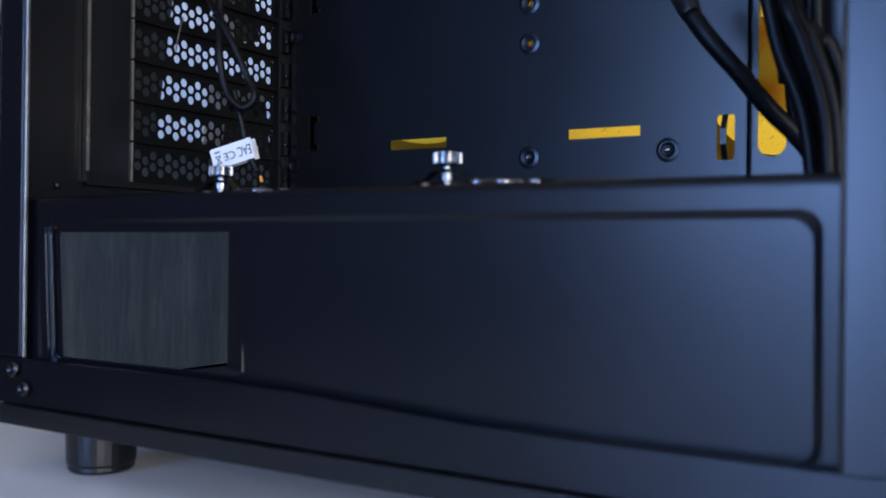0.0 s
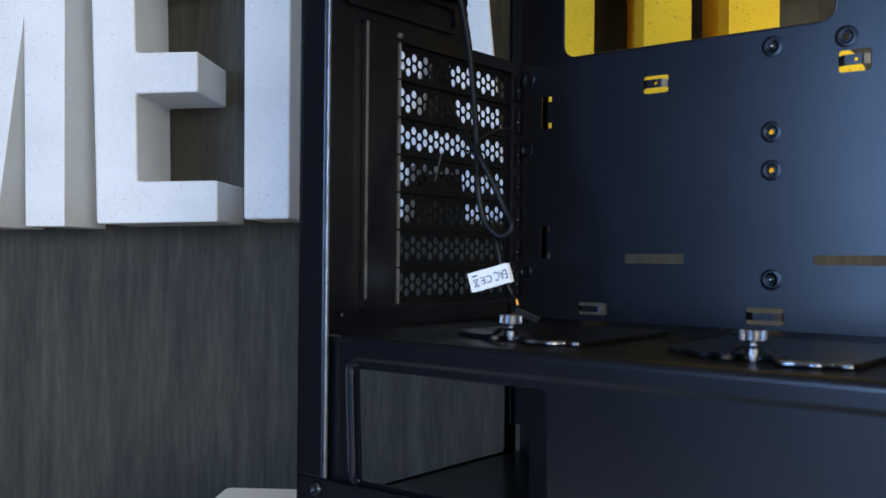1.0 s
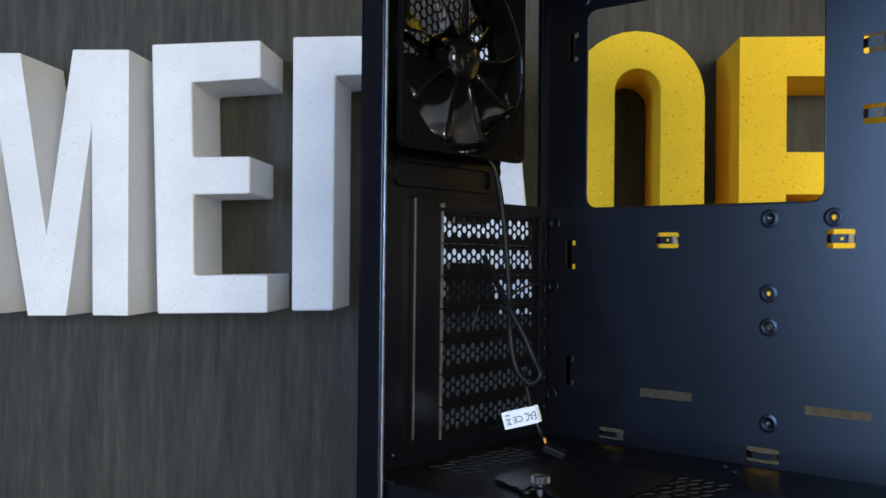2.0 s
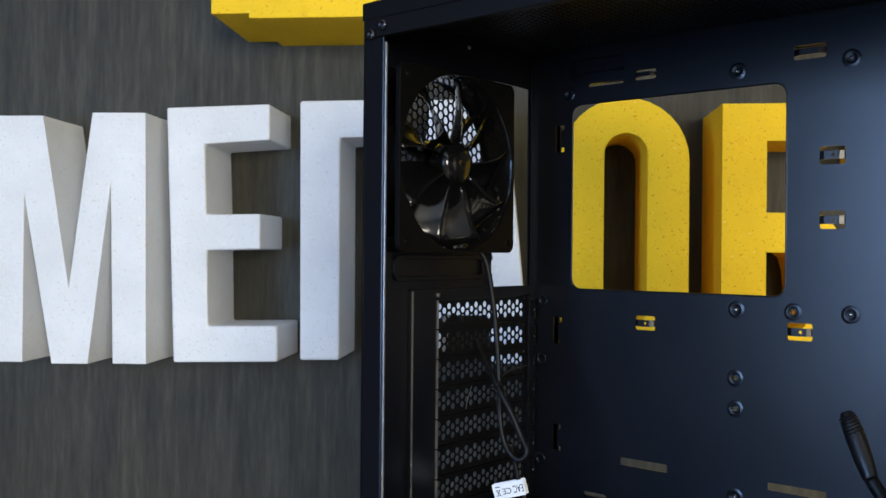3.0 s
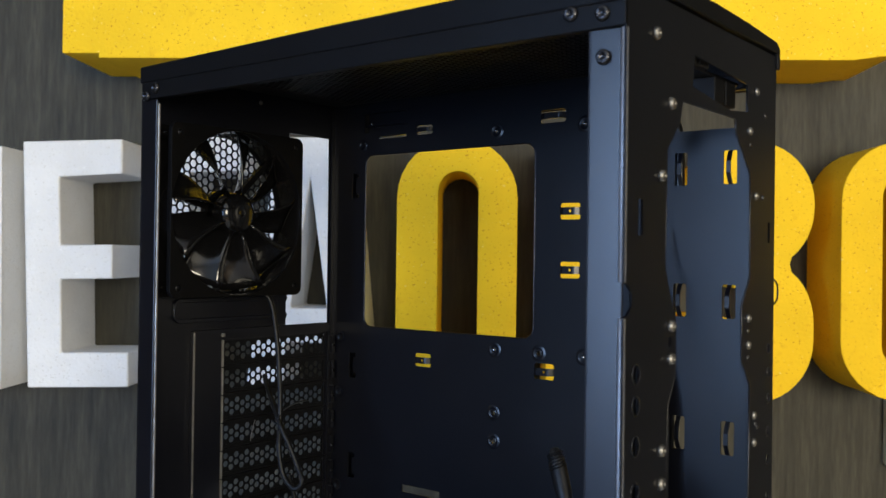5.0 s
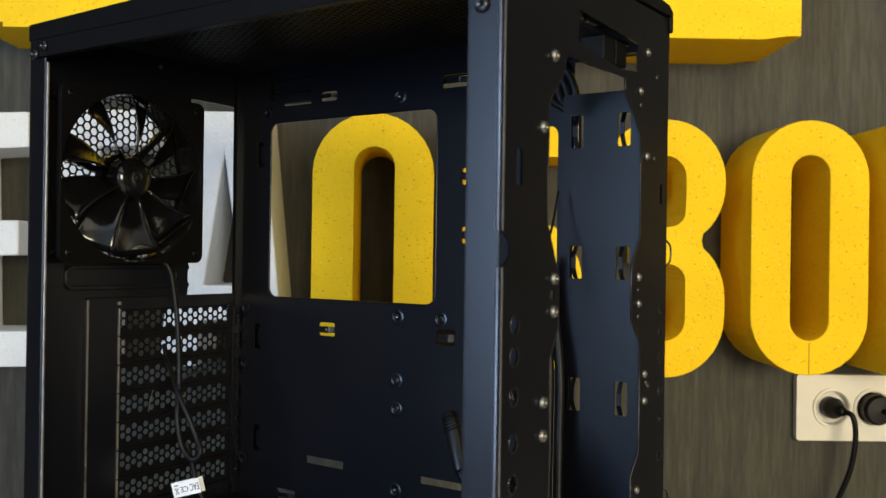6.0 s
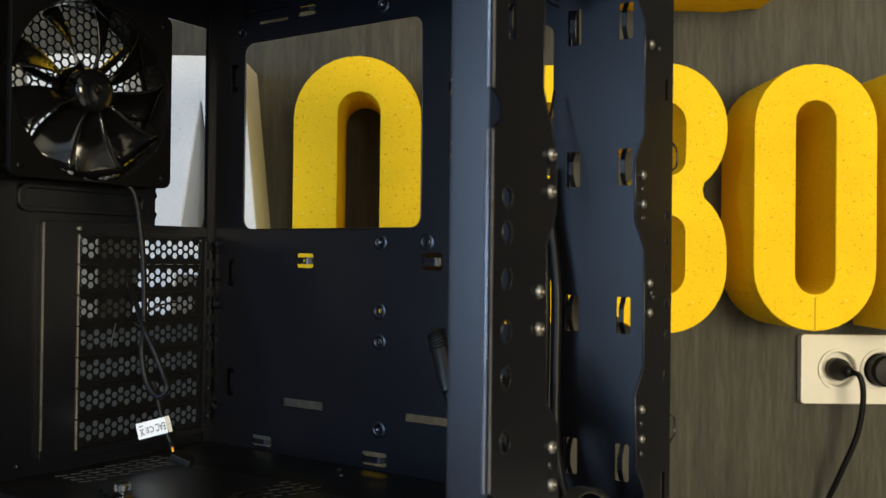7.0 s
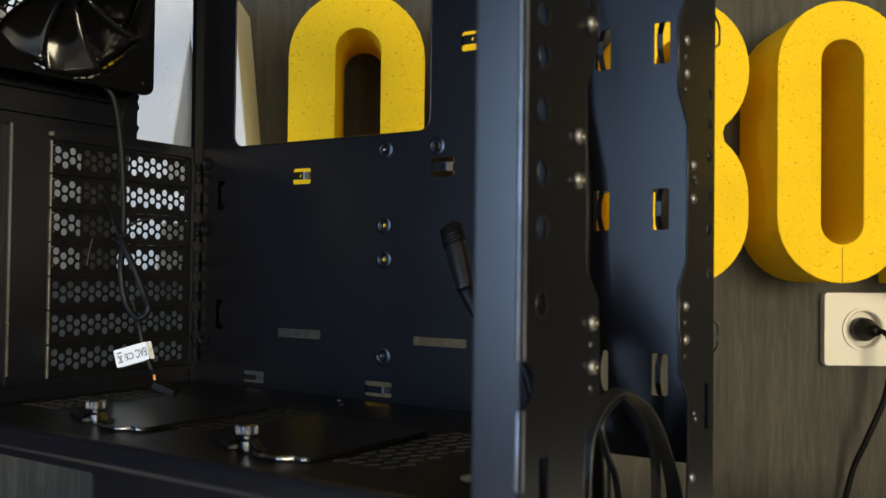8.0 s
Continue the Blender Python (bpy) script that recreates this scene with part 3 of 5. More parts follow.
cpart("bright_rail", bm, EDGE_STEEL, "bright bent tip of the slot rail", 0.0003)
bm = bmesh.new()
box(bm, XR + 0.0036, XR + 0.0042, 0.2612, 0.2626, 0.1310, 0.2765)
cpart("worn_edge", bm, EDGE_STEEL, "worn steel edge")
# the seven slot covers, each a sheet with honeycomb holes
bm = bmesh.new()
put = lambda a, b, c: (0 - c, a, 0.0006 - b)
y0, y1 = -0.0530, 0.0530
hex_sheet(bm, put, -0.0500, 0.0510, -0.00583, 0.00583, 0.00583, 0.0044, 0.0005, corner=1.06, closed=True)
for z0, z1 in ((-0.0102, -0.0066), (0.0078, 0.0102)):
    box(bm, -0.0007, 0.0002, y0, y1, z0, z1)
for a0, a1 in ((y0, -0.0502), (0.0512, y1)):
    box(bm, -0.0007, 0.0002, a0, a1, -0.0073, 0.0073)
box(bm, 0.0002, 0.0032, y0, y1, -0.0101, -0.0094)
cover_mesh = finish(bm, "slot_cover", SHROUD_TOP)
bm = bmesh.new()
lathe(bm, [(0.0, 0.0026), (0.0022, 0.0022), (0.0028, 0.0010), (0.0028, 0.0), (0.0, 0.0)], None, 12)
small_screw = finish(bm, "screw", DARK_SCREW, True)
bright_screw = small_screw.copy()
bright_screw.materials[0] = CHROME
for i in range(7):
    z = 0.2600 - 0.0205 * i
    cover = placed("slot_cover", cover_mesh, case, at(XR - 0.0012, 0.3430, z), "vented black steel slot cover")
    bm = bmesh.new()
    box(bm, XR + 0.0005, XR + 0.0065, 0.3972, 0.4004, z - 0.0070, z + 0.0070)
    cpart("slot_tab", bm, None)
    bm = bmesh.new()
    box(bm, XR + 0.0005, XR + 0.0030, 0.3962, 0.3976, z - 0.0128, z - 0.0076)
    cpart("slot_spine", bm, DULL_STEEL, "dull bare steel strip beside the slots")
    placed("screw", small_screw, case, at(XR + 0.0062, 0.3985, z - 0.0010, TO_FRONT) @ Matrix.Diagonal((0.55, 0.55, 0.55, 1)), "small bright slot screw")

# honeycomb over the fan hole
bm = bmesh.new()
hex_sheet(bm, lambda a, b, c: (XR - 0.0012 - c, a, b), FY - 0.0615, FY + 0.0615, FZ - 0.0617, FZ + 0.0617, 0.0062, 0.0051, 0.0009, lambda a, b: math.hypot(a - FY, b - FZ) < 0.0595, 1.10)
cpart("fan_grille", bm, None, "black honeycomb fan grille")

# the fan: frame, hub and nine curved blades
fan_m = at(XR + 0.0012, FY, FZ, TO_FRONT)     # local z points into the case
H = 0.0595
bm = bmesh.new()
lathe(bm, [(0.0566, 0.0035), (0.0584, 0.0035), (0.0590, 0.0215), (0.0588, 0.0240), (0.0581, 0.0222), (0.0573, 0.0195), (0.0568, 0.0150), (0.0566, 0.0035)], None, 56)
fan = part("case_fan", bm, FAN_GLOSS, case, "black plastic case fan at rest behind the rear grille")
fan.matrix_local = fan_m
for z0, z1 in ((0.0004, 0.0040), (0.0206, 0.0246)):
    bm = bmesh.new()
    plate(bm, rect(-H, H, -H, H, 0.006, 5), [circle(0, 0, 0.0565 if z0 < 0.01 else 0.0586, 48)] + [circle(sx * 0.0525, sy * 0.0525, 0.0022, 10) for sx in (-1, 1) for sy in (-1, 1)], lambda a, b, c: (a, b, z0 + c), z1 - z0)
    soften(part("flange", bm, FAN_FRAME, fan), 0.0005)
for sx in (-1, 1):
    for sy in (-1, 1):
        bm = bmesh.new()
        lathe(bm, [(0.0024, 0.0036), (0.0038, 0.0036), (0.0038, 0.0210), (0.0024, 0.0210), (0.0024, 0.0036)], at(sx * 0.0525, sy * 0.0525, 0), 14)
        part("screw_post", bm, FAN_GLOSS, fan)
for k in range(3):
    bm = bmesh.new()
    box(bm, 0.014, 0.0572, -0.0022, 0.0022, 0.0012, 0.0050, Matrix.Rotation(radians(14 + 120 * k), 4, "Z"))
    part("strut", bm, FAN_GLOSS, fan)
bm = bmesh.new()
lathe(bm, [(0.0, 0.0008), (0.0175, 0.0008), (0.0175, 0.0055), (0.0, 0.0055)], None, 28)
part("motor_mount", bm, FAN_GLOSS, fan)
bm = bmesh.new()
lathe(bm, [(0.0, 0.0252), (0.0008, 0.0253), (0.0012, 0.0257), (0.0040, 0.0256), (0.0085, 0.0252), (0.0122, 0.0241), (0.0140, 0.0222), (0.0150, 0.0192), (0.0154, 0.0150), (0.0156, 0.0065), (0.0, 0.0065)], None, 36)
hub = part("hub", bm, FAN_GLOSS, fan, "glossy black fan hub", smooth=True)


def blade_mesh():
    bm = bmesh.new()
    rows = []
    for i in range(9):
        t = i / 8
        r = 0.0140 + t * (0.0557 - 0.0140)
        lead = radians(9 * t * t - 1)
        span = radians(29 - 2 * t)
        row = []
        for j in range(8):
            s = j / 7
            w = lead + (s - 0.5) * span
            z = 0.0050 + 0.0192 * s - 0.0036 * math.sin(math.pi * s) * (0.6 + 0.4 * t) + 0.001 * t * (1 - s)
            row.append((r * math.cos(w), r * math.sin(w), z))
        rows.append(row)
    top = [[bm.verts.new(p) for p in row] for row in rows]
    low = [[bm.verts.new((p[0], p[1], p[2] - 0.0009)) for p in row] for row in rows]
    for g in (top, low):
        for i in range(8):
            for j in range(7):
                bm.faces.new((g[i][j], g[i + 1][j], g[i + 1][j + 1], g[i][j + 1]))
    rim = [(i, 0) for i in range(9)] + [(8, j) for j in range(1, 8)] + [(i, 7) for i in range(7, -1, -1)] + [(0, j) for j in range(6, 0, -1)]
    for (a, b), (c, d) in zip(rim, rim[1:] + rim[:1]):
        bm.faces.new((top[a][b], top[c][d], low[c][d], low[a][b]))
    return finish(bm, "blade", FAN_GLOSS, True)


blade = blade_mesh()
for k in range(9):
    ob = placed("blade", blade, fan, Matrix.Rotation(radians(40 * k + 3), 4, "Z"))
for sx in (-1, 1):
    for sy in (-1, 1):
        placed("screw", small_screw, fan, at(sx * 0.0525, sy * 0.0525, 0.0215))

# rear near post; the highlight of its bent edge is put into the colour
bm = bmesh.new()
box(bm, XR + 0.0010, -0.3435, YN - 0.0010, YN + 0.0005, 0.0470, 0.4362)
cpart("rear_post", bm, None, "", 0.0007)
bm = bmesh.new()
box(bm, -0.3434, -0.3420, YN - 0.0004, YN + 0.0012, 0.0470, 0.4330)
cpart("bright_edge", bm, EDGE_STEEL, "bright folded steel edge, its highlight in the colour", 0.0004)
bm = bmesh.new()
box(bm, XR + 0.0010, -0.3403, YF - 0.001, YF + 0.0005, 0.0470, 0.4362)
cpart("rear_post", bm)

# top: rails, sloping cover, fine mesh under it
bm = bmesh.new()
box(bm, -0.3600, XF, YN - 0.0016, YN + 0.0008, 0.4365, 0.4480)
cpart("upper_rail", bm, SHROUD_TOP, "", 0.0006)
bm = bmesh.new()
box(bm, -0.3585, XF - 0.001, YN + 0.0008, YN + 0.006, 0.4372, 0.4384)
cpart("rail_lip", bm, MATTE)
bm = bmesh.new()
box(bm, -0.3600, XF, YF - 0.0008, YF + 0.0012, 0.4365, 0.4480)
box(bm, -0.3585, XF - 0.001, YF - 0.0075, YF - 0.0008, 0.4372, 0.4384)
cpart("upper_rail", bm, None, "", 0.0008)
bm = bmesh.new()
prof = [(YN - 0.0017, 0.4479), (YN - 0.0017, 0.4590), (YN + 0.003, 0.4606), (YN + 0.05, 0.4622), ((YN + YF) / 2, 0.4630), (YF - 0.05, 0.4620), (YF - 0.004, 0.4598), (YF + 0.0020, 0.4565), (YF + 0.0020, 0.4479), (YF - 0.0015, 0.4479), (YF - 0.0015, 0.4573), (YN + 0.0009, 0.4577), (YN + 0.0009, 0.4479)]
ends = []
for x, up in ((-0.3622, -0.0002), (-0.18, 0.0030), (XF + 0.002, 0.0042)):
    ends.append([bm.verts.new((x, y, z + (up if 0 < k < 8 else 0))) for k, (y, z) in enumerate(prof)])
for a, b in zip(ends, ends[1:]):
    for k in range(13):
        bm.faces.new((a[k], a[(k + 1) % 13], b[(k + 1) % 13], b[k]))
bm.faces.new(ends[0])
bm.faces.new(ends[-1])
cpart("top_cover", bm, SHROUD_TOP, "black top cover", 0.0009)
bm = bmesh.new()
hex_sheet(bm, lambda a, b, c: (a, b, 0.4563 + c), -0.335, -0.022, YN + 0.012, YF - 0.012, 0.0056, 0.0043, 0.0006)
cpart("top_mesh", bm, MATTE, "fine black honeycomb mesh under the top")
bm = bmesh.new()
plate(bm, rect(XR + 0.001, XF - 0.0015, YN + 0.0012, YF - 0.0012), [rect(-0.3345, -0.0225, YN + 0.0125, YF - 0.0125)], lambda a, b, c: (a, b, 0.4563 + c), 0.0008)
cpart("top_panel", bm, MATTE)

# motherboard tray: window, clips, slots and bosses
WX0, WX1, WZ0, WZ1 = -0.3238, -0.1620, 0.2760, 0.4142
bridge_h = [(-0.2617, 0.2538, 0.0157, 0.0102), (-0.1527, 0.2543, 0.0160, 0.0112), (-0.1331, 0.3252, 0.0157, 0.0113), (-0.1333, 0.3654, 0.0157, 0.0113), (-0.3018, 0.1228, 0.0193, 0.0074), (-0.1977, 0.1230, 0.0205, 0.0090), (-0.1476, 0.4316, 0.0203, 0.0090), (-0.2628, 0.4304, 0.0160, 0.0070)]
bridge_v = [(-0.0952, 0.4018, 0.0082, 0.0197), (-0.0954, 0.2271, 0.0082, 0.0197), (-0.0948, 0.1479, 0.0082, 0.0207)]
hooks = [(-0.3348, 0.3895), (-0.3357, 0.2439), (-0.3358, 0.1628)]
open_boss = [(-0.1568, 0.2668), (-0.1947, 0.2212), (-0.1945, 0.2008)]
blind_boss = [(-0.1943, 0.2666), (-0.1214, 0.2668), (-0.1947, 0.4246), (-0.1221, 0.4242), (-0.1942, 0.1427), (-0.1215, 0.1432)]
small_boss = [(-0.3491, 0.2663), (-0.3501, 0.2212), (-0.3503, 0.1445), (-0.3267, 0.4220)]
holes = [rect(WX0, WX1, WZ0, WZ1, 0.008, 6), rect(-0.2809, -0.2439, 0.1504, 0.1560), rect(-0.1726, -0.1353, 0.1508, 0.1558), rect(-0.310, -0.281, 0.4264, 0.4284), rect(-0.3255, -0.2805, 0.4320, 0.4475)]
holes += [rect(x - w / 2, x + w / 2, z - h / 2, z + h / 2, 0.0015, 2) for x, z, w, h in bridge_h + bridge_v]
holes += [[(x - 0.0037, z - 0.010), (x + 0.0037, z - 0.010), (x + 0.0037, z - 0.0065), (x + 0.0005, z - 0.0065), (x + 0.0005, z + 0.0065), (x + 0.0037, z + 0.0065), (x + 0.0037, z + 0.010), (x - 0.0037, z + 0.010)] for x, z in hooks]
holes += [circle(x, z, 0.0016, 10) for x, z in open_boss]
holes.append(rect(-0.3000, -0.0950, 0.0560, 0.1080, 0.004, 3))
bm = bmesh.new()
plate(bm, [(-0.3595, 0.0470), (-0.0845, 0.0470), (-0.0845, 0.4560), (-0.3595, 0.4560)], holes, on_y(YT), 0.0010)
cpart("motherboard_tray", bm, None, "")
# rolled rim of the window
bm = bmesh.new()
rim = rect(WX0, WX1, WZ0, WZ1, 0.008, 6)
tube(bm, [(a, YT + 0.0004, b) for a, b in rim + rim[:2]], 0.0007, 6, 1)
cpart("window_rim", bm, None, "smooth rolled steel rim of the tray opening", smooth=True)


def bridge(x, z, w, h, across, y=YT):
    """A strap pressed out of the sheet over a hole, for cable ties: two sloping ends and a flat crown."""
    bm = bmesh.new()
    rise, th = (0.0030 if across else 0.0040), 0.0009
    half = (w if across else h) / 2
    band = (h if across else w) * (0.23 if across else 0.16)
    crown = half * (0.52 if across else 0.34)

    def to(a, b, c):
        return (x + a, y + c, z + b) if across else (x + b, y + c, z + a)
    steps = [(-half, 0.0002), (-half * 0.94, -rise * 0.25), (-crown - half * 0.12, -rise * 0.88), (-crown, -rise)]
    for s in (-1, 1):
        prev = None
        for a, c in steps:
            ring = [bm.verts.new(to(s * -a, b, c + e)) for b, e in ((-band, 0), (band, 0), (band, th), (-band, th))]
            if prev:
                for k in range(4):
                    bm.faces.new((prev[k], prev[(k + 1) % 4], ring[(k + 1) % 4], ring[k]))
            prev = ring
    hole = [circle(half * 0.18, 0, 0.0011, 10)] if across and h > 0.0095 else []
    plate(bm, rect(-crown, crown, -band, band), hole, lambda a, b, c: to(a, b, -rise + c), th)
    return cpart("tie_bridge", bm)


for x, z, w, h in bridge_h:
    bridge(x, z, w, h, True)
for x, z, w, h in bridge_v:
    bridge(x, z, w, h, False)


def boss_mesh(r, hole, name):
    bm = bmesh.new()
    lathe(bm, [(r * 1.25, 0.0001), (r * 1.05, 0.0003), (r * 0.90, 0.0005), (r * 0.76, 0.0005), (r * 0.66, 0.0001), (r * 0.52, -0.0002), (r * 0.44, 0.0003), (hole, 0.0004), (hole, -0.001)] if hole else [(r * 1.25, 0.0001), (r * 1.05, 0.0003), (r * 0.90, 0.0005), (r * 0.76, 0.0005), (r * 0.66, 0.0001), (r * 0.50, -0.0002), (0.0, -0.0002)], None, 24)
    return finish(bm, name, STEEL_BLACK, True)


boss_open, boss_shut, boss_small = boss_mesh(0.0046, 0.0016, "screw_boss"), boss_mesh(0.0046, 0.0, "screw_boss"), boss_mesh(0.0041, 0.0, "screw_boss")
for x, z in open_boss:
    placed("screw_boss", boss_open, case, at(x, YT - 0.0006, z, TO_VIEWER), "raised boss with an open screw hole")
for x, z in blind_boss:
    placed("screw_boss", boss_shut, case, at(x, YT - 0.0006, z, TO_VIEWER), "raised boss for a motherboard screw")
for x, z in small_boss:
    placed("screw_boss", boss_small, case, at(x, YT - 0.0006, z, TO_VIEWER))
for x, z in blind_boss:
    bm = bmesh.new()
    lathe(bm, [(0.0, 0.0026), (0.0009, 0.0025), (0.0016, 0.0019), (0.0019, 0.0004), (0.0, 0.0004)], at(x, YT - 0.0002, z, TO_VIEWER), 12)
    cpart("standoff", bm, KNURL, "", smooth=True)
# sunk pocket at the tray's upper corner
bm = bmesh.new()
box(bm, -0.3275, -0.2785, YT + 0.0060, YT + 0.0068, 0.4288, 0.4495)
box(bm, -0.3275, -0.3265, YT + 0.0012, YT + 0.0060, 0.4288, 0.4495)
box(bm, -0.3265, -0.2785, YT + 0.0012, YT + 0.0060, 0.4288, 0.4296)
cpart("sunk_pocket", bm)
placed("screw", small_screw, case, at(-0.3228, YT + 0.0060, 0.4400, TO_VIEWER) @ Matrix.Diagonal((0.5, 0.5, 0.5, 1)), "small bright screw in the pocket")
bm = bmesh.new()
box(bm, -0.3598, -0.3585, 0.3985, YT, 0.0475, 0.4560)
cpart("tray_bend", bm)

# stepped strip with the long cable slot, and the panel behind the front opening
bm = bmesh.new()
plate(bm, rect(-0.0855, -0.0580, 0.0470, 0.4560), [rect(-0.0805, -0.0690, 0.2770, 0.3960, 0.006, 5), rect(-0.0815, -0.0690, 0.1385, 0.2480, 0.006, 5)], on_y(YT + 0.0035), 0.001)
box(bm, -0.0855, -0.0845, YT, YT + 0.0035, 0.0470, 0.4560)
cpart("cable_slot_strip", bm)
YP = 0.3960
clips = [(x, z) for x in (-0.0506, -0.0192) for z in (0.3895, 0.3083, 0.2262, 0.1450)]
bm = bmesh.new()
plate(bm, rect(-0.0605, XF - 0.0015, 0.1037, 0.4125), [rect(x - 0.0042, x + 0.0042, z - 0.0102, z + 0.0102, 0.001, 2) for x, z in clips], on_y(YP), 0.001)
box(bm, -0.0605, -0.0597, YP + 0.001, YT + 0.0035, 0.1037, 0.4125)
box(bm, -0.0590, XF - 0.0020, YP + 0.0004, YP + 0.0040, 0.4121, 0.4131)
cpart("drive_panel", bm)
for x, z in clips:
    bridge(x + 0.0004, z, 0.0084, 0.0204, False, YP)

# front sheet with its waved opening
fl = [(0.2790, 0.4110), (0.2755, 0.4000), (0.2620, 0.3860), (0.2610, 0.3290), (0.2735, 0.3020), (0.2737, 0.2780), (0.2655, 0.2625), (0.2660, 0.1960), (0.2765, 0.1850), (0.2785, 0.1450), (0.2660, 0.1350), (0.2655, 0.0600)]
fr = [(0.3765, 0.0600), (0.3763, 0.1363), (0.3650, 0.1500), (0.3625, 0.1880), (0.3737, 0.2007), (0.3736, 0.2629), (0.3611, 0.2771), (0.3603, 0.3076), (0.3726, 0.3236), (0.3712, 0.3826), (0.3500, 0.4030), (0.3480, 0.4110)]
upper = [(0.2905, 0.4200), (0.3400, 0.4145), (0.3655, 0.4170), (0.3655, 0.4325), (0.2925, 0.4362)]
near_holes = [circle(0.2672, 0.2935, 0.0021, 12, 1.4)] + [circle(0.2318, z, 0.0036, 16, 1.15) for z in (0.2812, 0.2670, 0.2488, 0.2280, 0.2096, 0.1842)]
far_holes = [rect(0.3998, 0.4032, 0.3440, 0.3560)] + [circle(0.4025, z, 0.0022, 12, 1.5) for z in (0.2815, 0.2675, 0.2520, 0.2325, 0.2160, 0.1940)]
low_slot = [rect(0.2310, 0.2375, 0.1160, 0.1330)]
far_slot = [rect(0.3985, 0.4035, 0.1200, 0.1420)]
slit = [rect(0.2316, 0.2368, 0.3440, 0.3610, 0.0015, 2)]
sheet = [(YN - 0.0008, 0.0300), (YF, 0.0300), (YF, 0.4560), (YN - 0.0008, 0.4560)]
for z in (0.3150, 0.1580, 0.1160):
    sheet += [(YN - 0.0008, z + 0.0080), (0.2225, z + 0.0068), (0.2266, z + 0.0034), (0.2266, z - 0.0034), (0.2225, z - 0.0068), (YN - 0.0008, z - 0.0080)]
bm = bmesh.new()
plate(bm, sheet, [fl[::-1] + fr[::-1], upper] + near_holes + far_holes + low_slot + far_slot + slit, on_x(XF), 0.0011)
cpart("front_panel", bm, None, "")
# rolled rims of the round holes, and the folded edge of the waved opening
for y, r, zs in ((0.2318, 0.0038, (0.2812, 0.2670, 0.2488, 0.2280, 0.2096, 0.1842)), (0.4035, 0.0024, (0.2815, 0.2675, 0.2520, 0.2325, 0.2160, 0.1940))):
    for z in zs:
        bm = bmesh.new()
        tube(bm, [(XF + 0.0001, a, b) for a, b in circle(y, z, r, 16, 1.2) + circle(y, z, r, 16, 1.2)[:1]], 0.00035, 6, 1)
        cpart("rolled_rim", bm, DARK_SCREW, "smooth rolled rim of a hole", smooth=True)
for line in (fl, fr):
    bm = bmesh.new()
    tube(bm, [(XF - 0.0004, a, b) for a, b in line], 0.0006, 6, 1)
    cpart("folded_edge", bm, None, "folded edge of the waved opening", smooth=True)
# pressed dimples beside the screws
bm = bmesh.new()
lathe(bm, [(0.0016, 0.0001), (0.0013, 0.0007), (0.0007, 0.0010), (0.0, 0.0010)], None, 12)
dimple = finish(bm, "dimple", DARK_SCREW, True)
for y, z in ((0.2700, 0.1684), (0.2703, 0.1525), (0.3700, 0.1725), (0.3702, 0.1570), (0.3822, 0.2395), (0.3848, 0.2375), (0.3694, 0.2935), (0.3696, 0.2785), (0.3855, 0.1270), (0.3835, 0.1295), (0.3700, 0.3985), (0.3905, 0.3700), (0.3930, 0.4180)):
    placed("rolled_rim", dimple, case, at(XF, y, z, TO_FRONT), "small pressed dimple")
bm = bmesh.new()
box(bm, XF - 0.0042, XF - 0.0012, YF - 0.0010, YF + 0.0004, 0.0472, 0.4362)
cpart("front_post", bm)
bm = bmesh.new()
post = box(bm, -0.0155, XF - 0.0012, YN - 0.0012, YN + 0.0003, 0.0412, 0.4362)
for v in post:
    if v.co.x > -0.01:
        v.co.y += 0.0014
box(bm, -0.0165, -0.0155, YN - 0.0008, YN + 0.0020, 0.0412, 0.4362)
cpart("front_post", bm, STEEL_LIT, "broad black steel front post", 0.0008)
for z0, z1 in ((0.0472, 0.1080), (0.1240, 0.1500), (0.1660, 0.3070), (0.3230, 0.4362)):
    bm = bmesh.new()
    lathe(bm, [(0.0, 0.0), (0.0016, 0.0), (0.0018, 0.0003), (0.0018, z1 - z0 - 0.0003), (0.0016, z1 - z0), (0.0, z1 - z0)], at(XF - 0.0016, YN + 0.0009, z0), 24)
    cpart("bright_edge", bm, BEND, "rounded front corner edge, its highlight in the colour", smooth=True)
# screws on the front sheet
bm = bmesh.new()
lathe(bm, [(0.0, 0.0014), (0.0010, 0.0014), (0.0012, 0.0028), (0.0018, 0.0028), (0.0028, 0.0022), (0.0034, 0.0009), (0.0034, 0.0), (0.0, 0.0)], None, 18)
rivet = finish(bm, "rivet", CHROME, True)
for y, z in ((0.2551, 0.3727), (0.2673, 0.3014), (0.2671, 0.2856), (0.2577, 0.2432), (0.2577, 0.2276), (0.2700, 0.1763), (0.2703, 0.1602), (0.3786, 0.3702), (0.3688, 0.3008), (0.3692, 0.2857), (0.3788, 0.2449), (0.3792, 0.2294), (0.3696, 0.1799), (0.3700, 0.1647), (0.3683, 0.4063), (0.2480, 0.4385), (0.2650, 0.4080), (0.3780, 0.4300), (0.3790, 0.1010)):
    near = y < 0.3
    placed("rivet", rivet, case, at(XF, y, z, TO_FRONT) @ Matrix.Diagonal((0.9 if near else 0.72,) * 3 + (1,)), "bright domed steel screw")
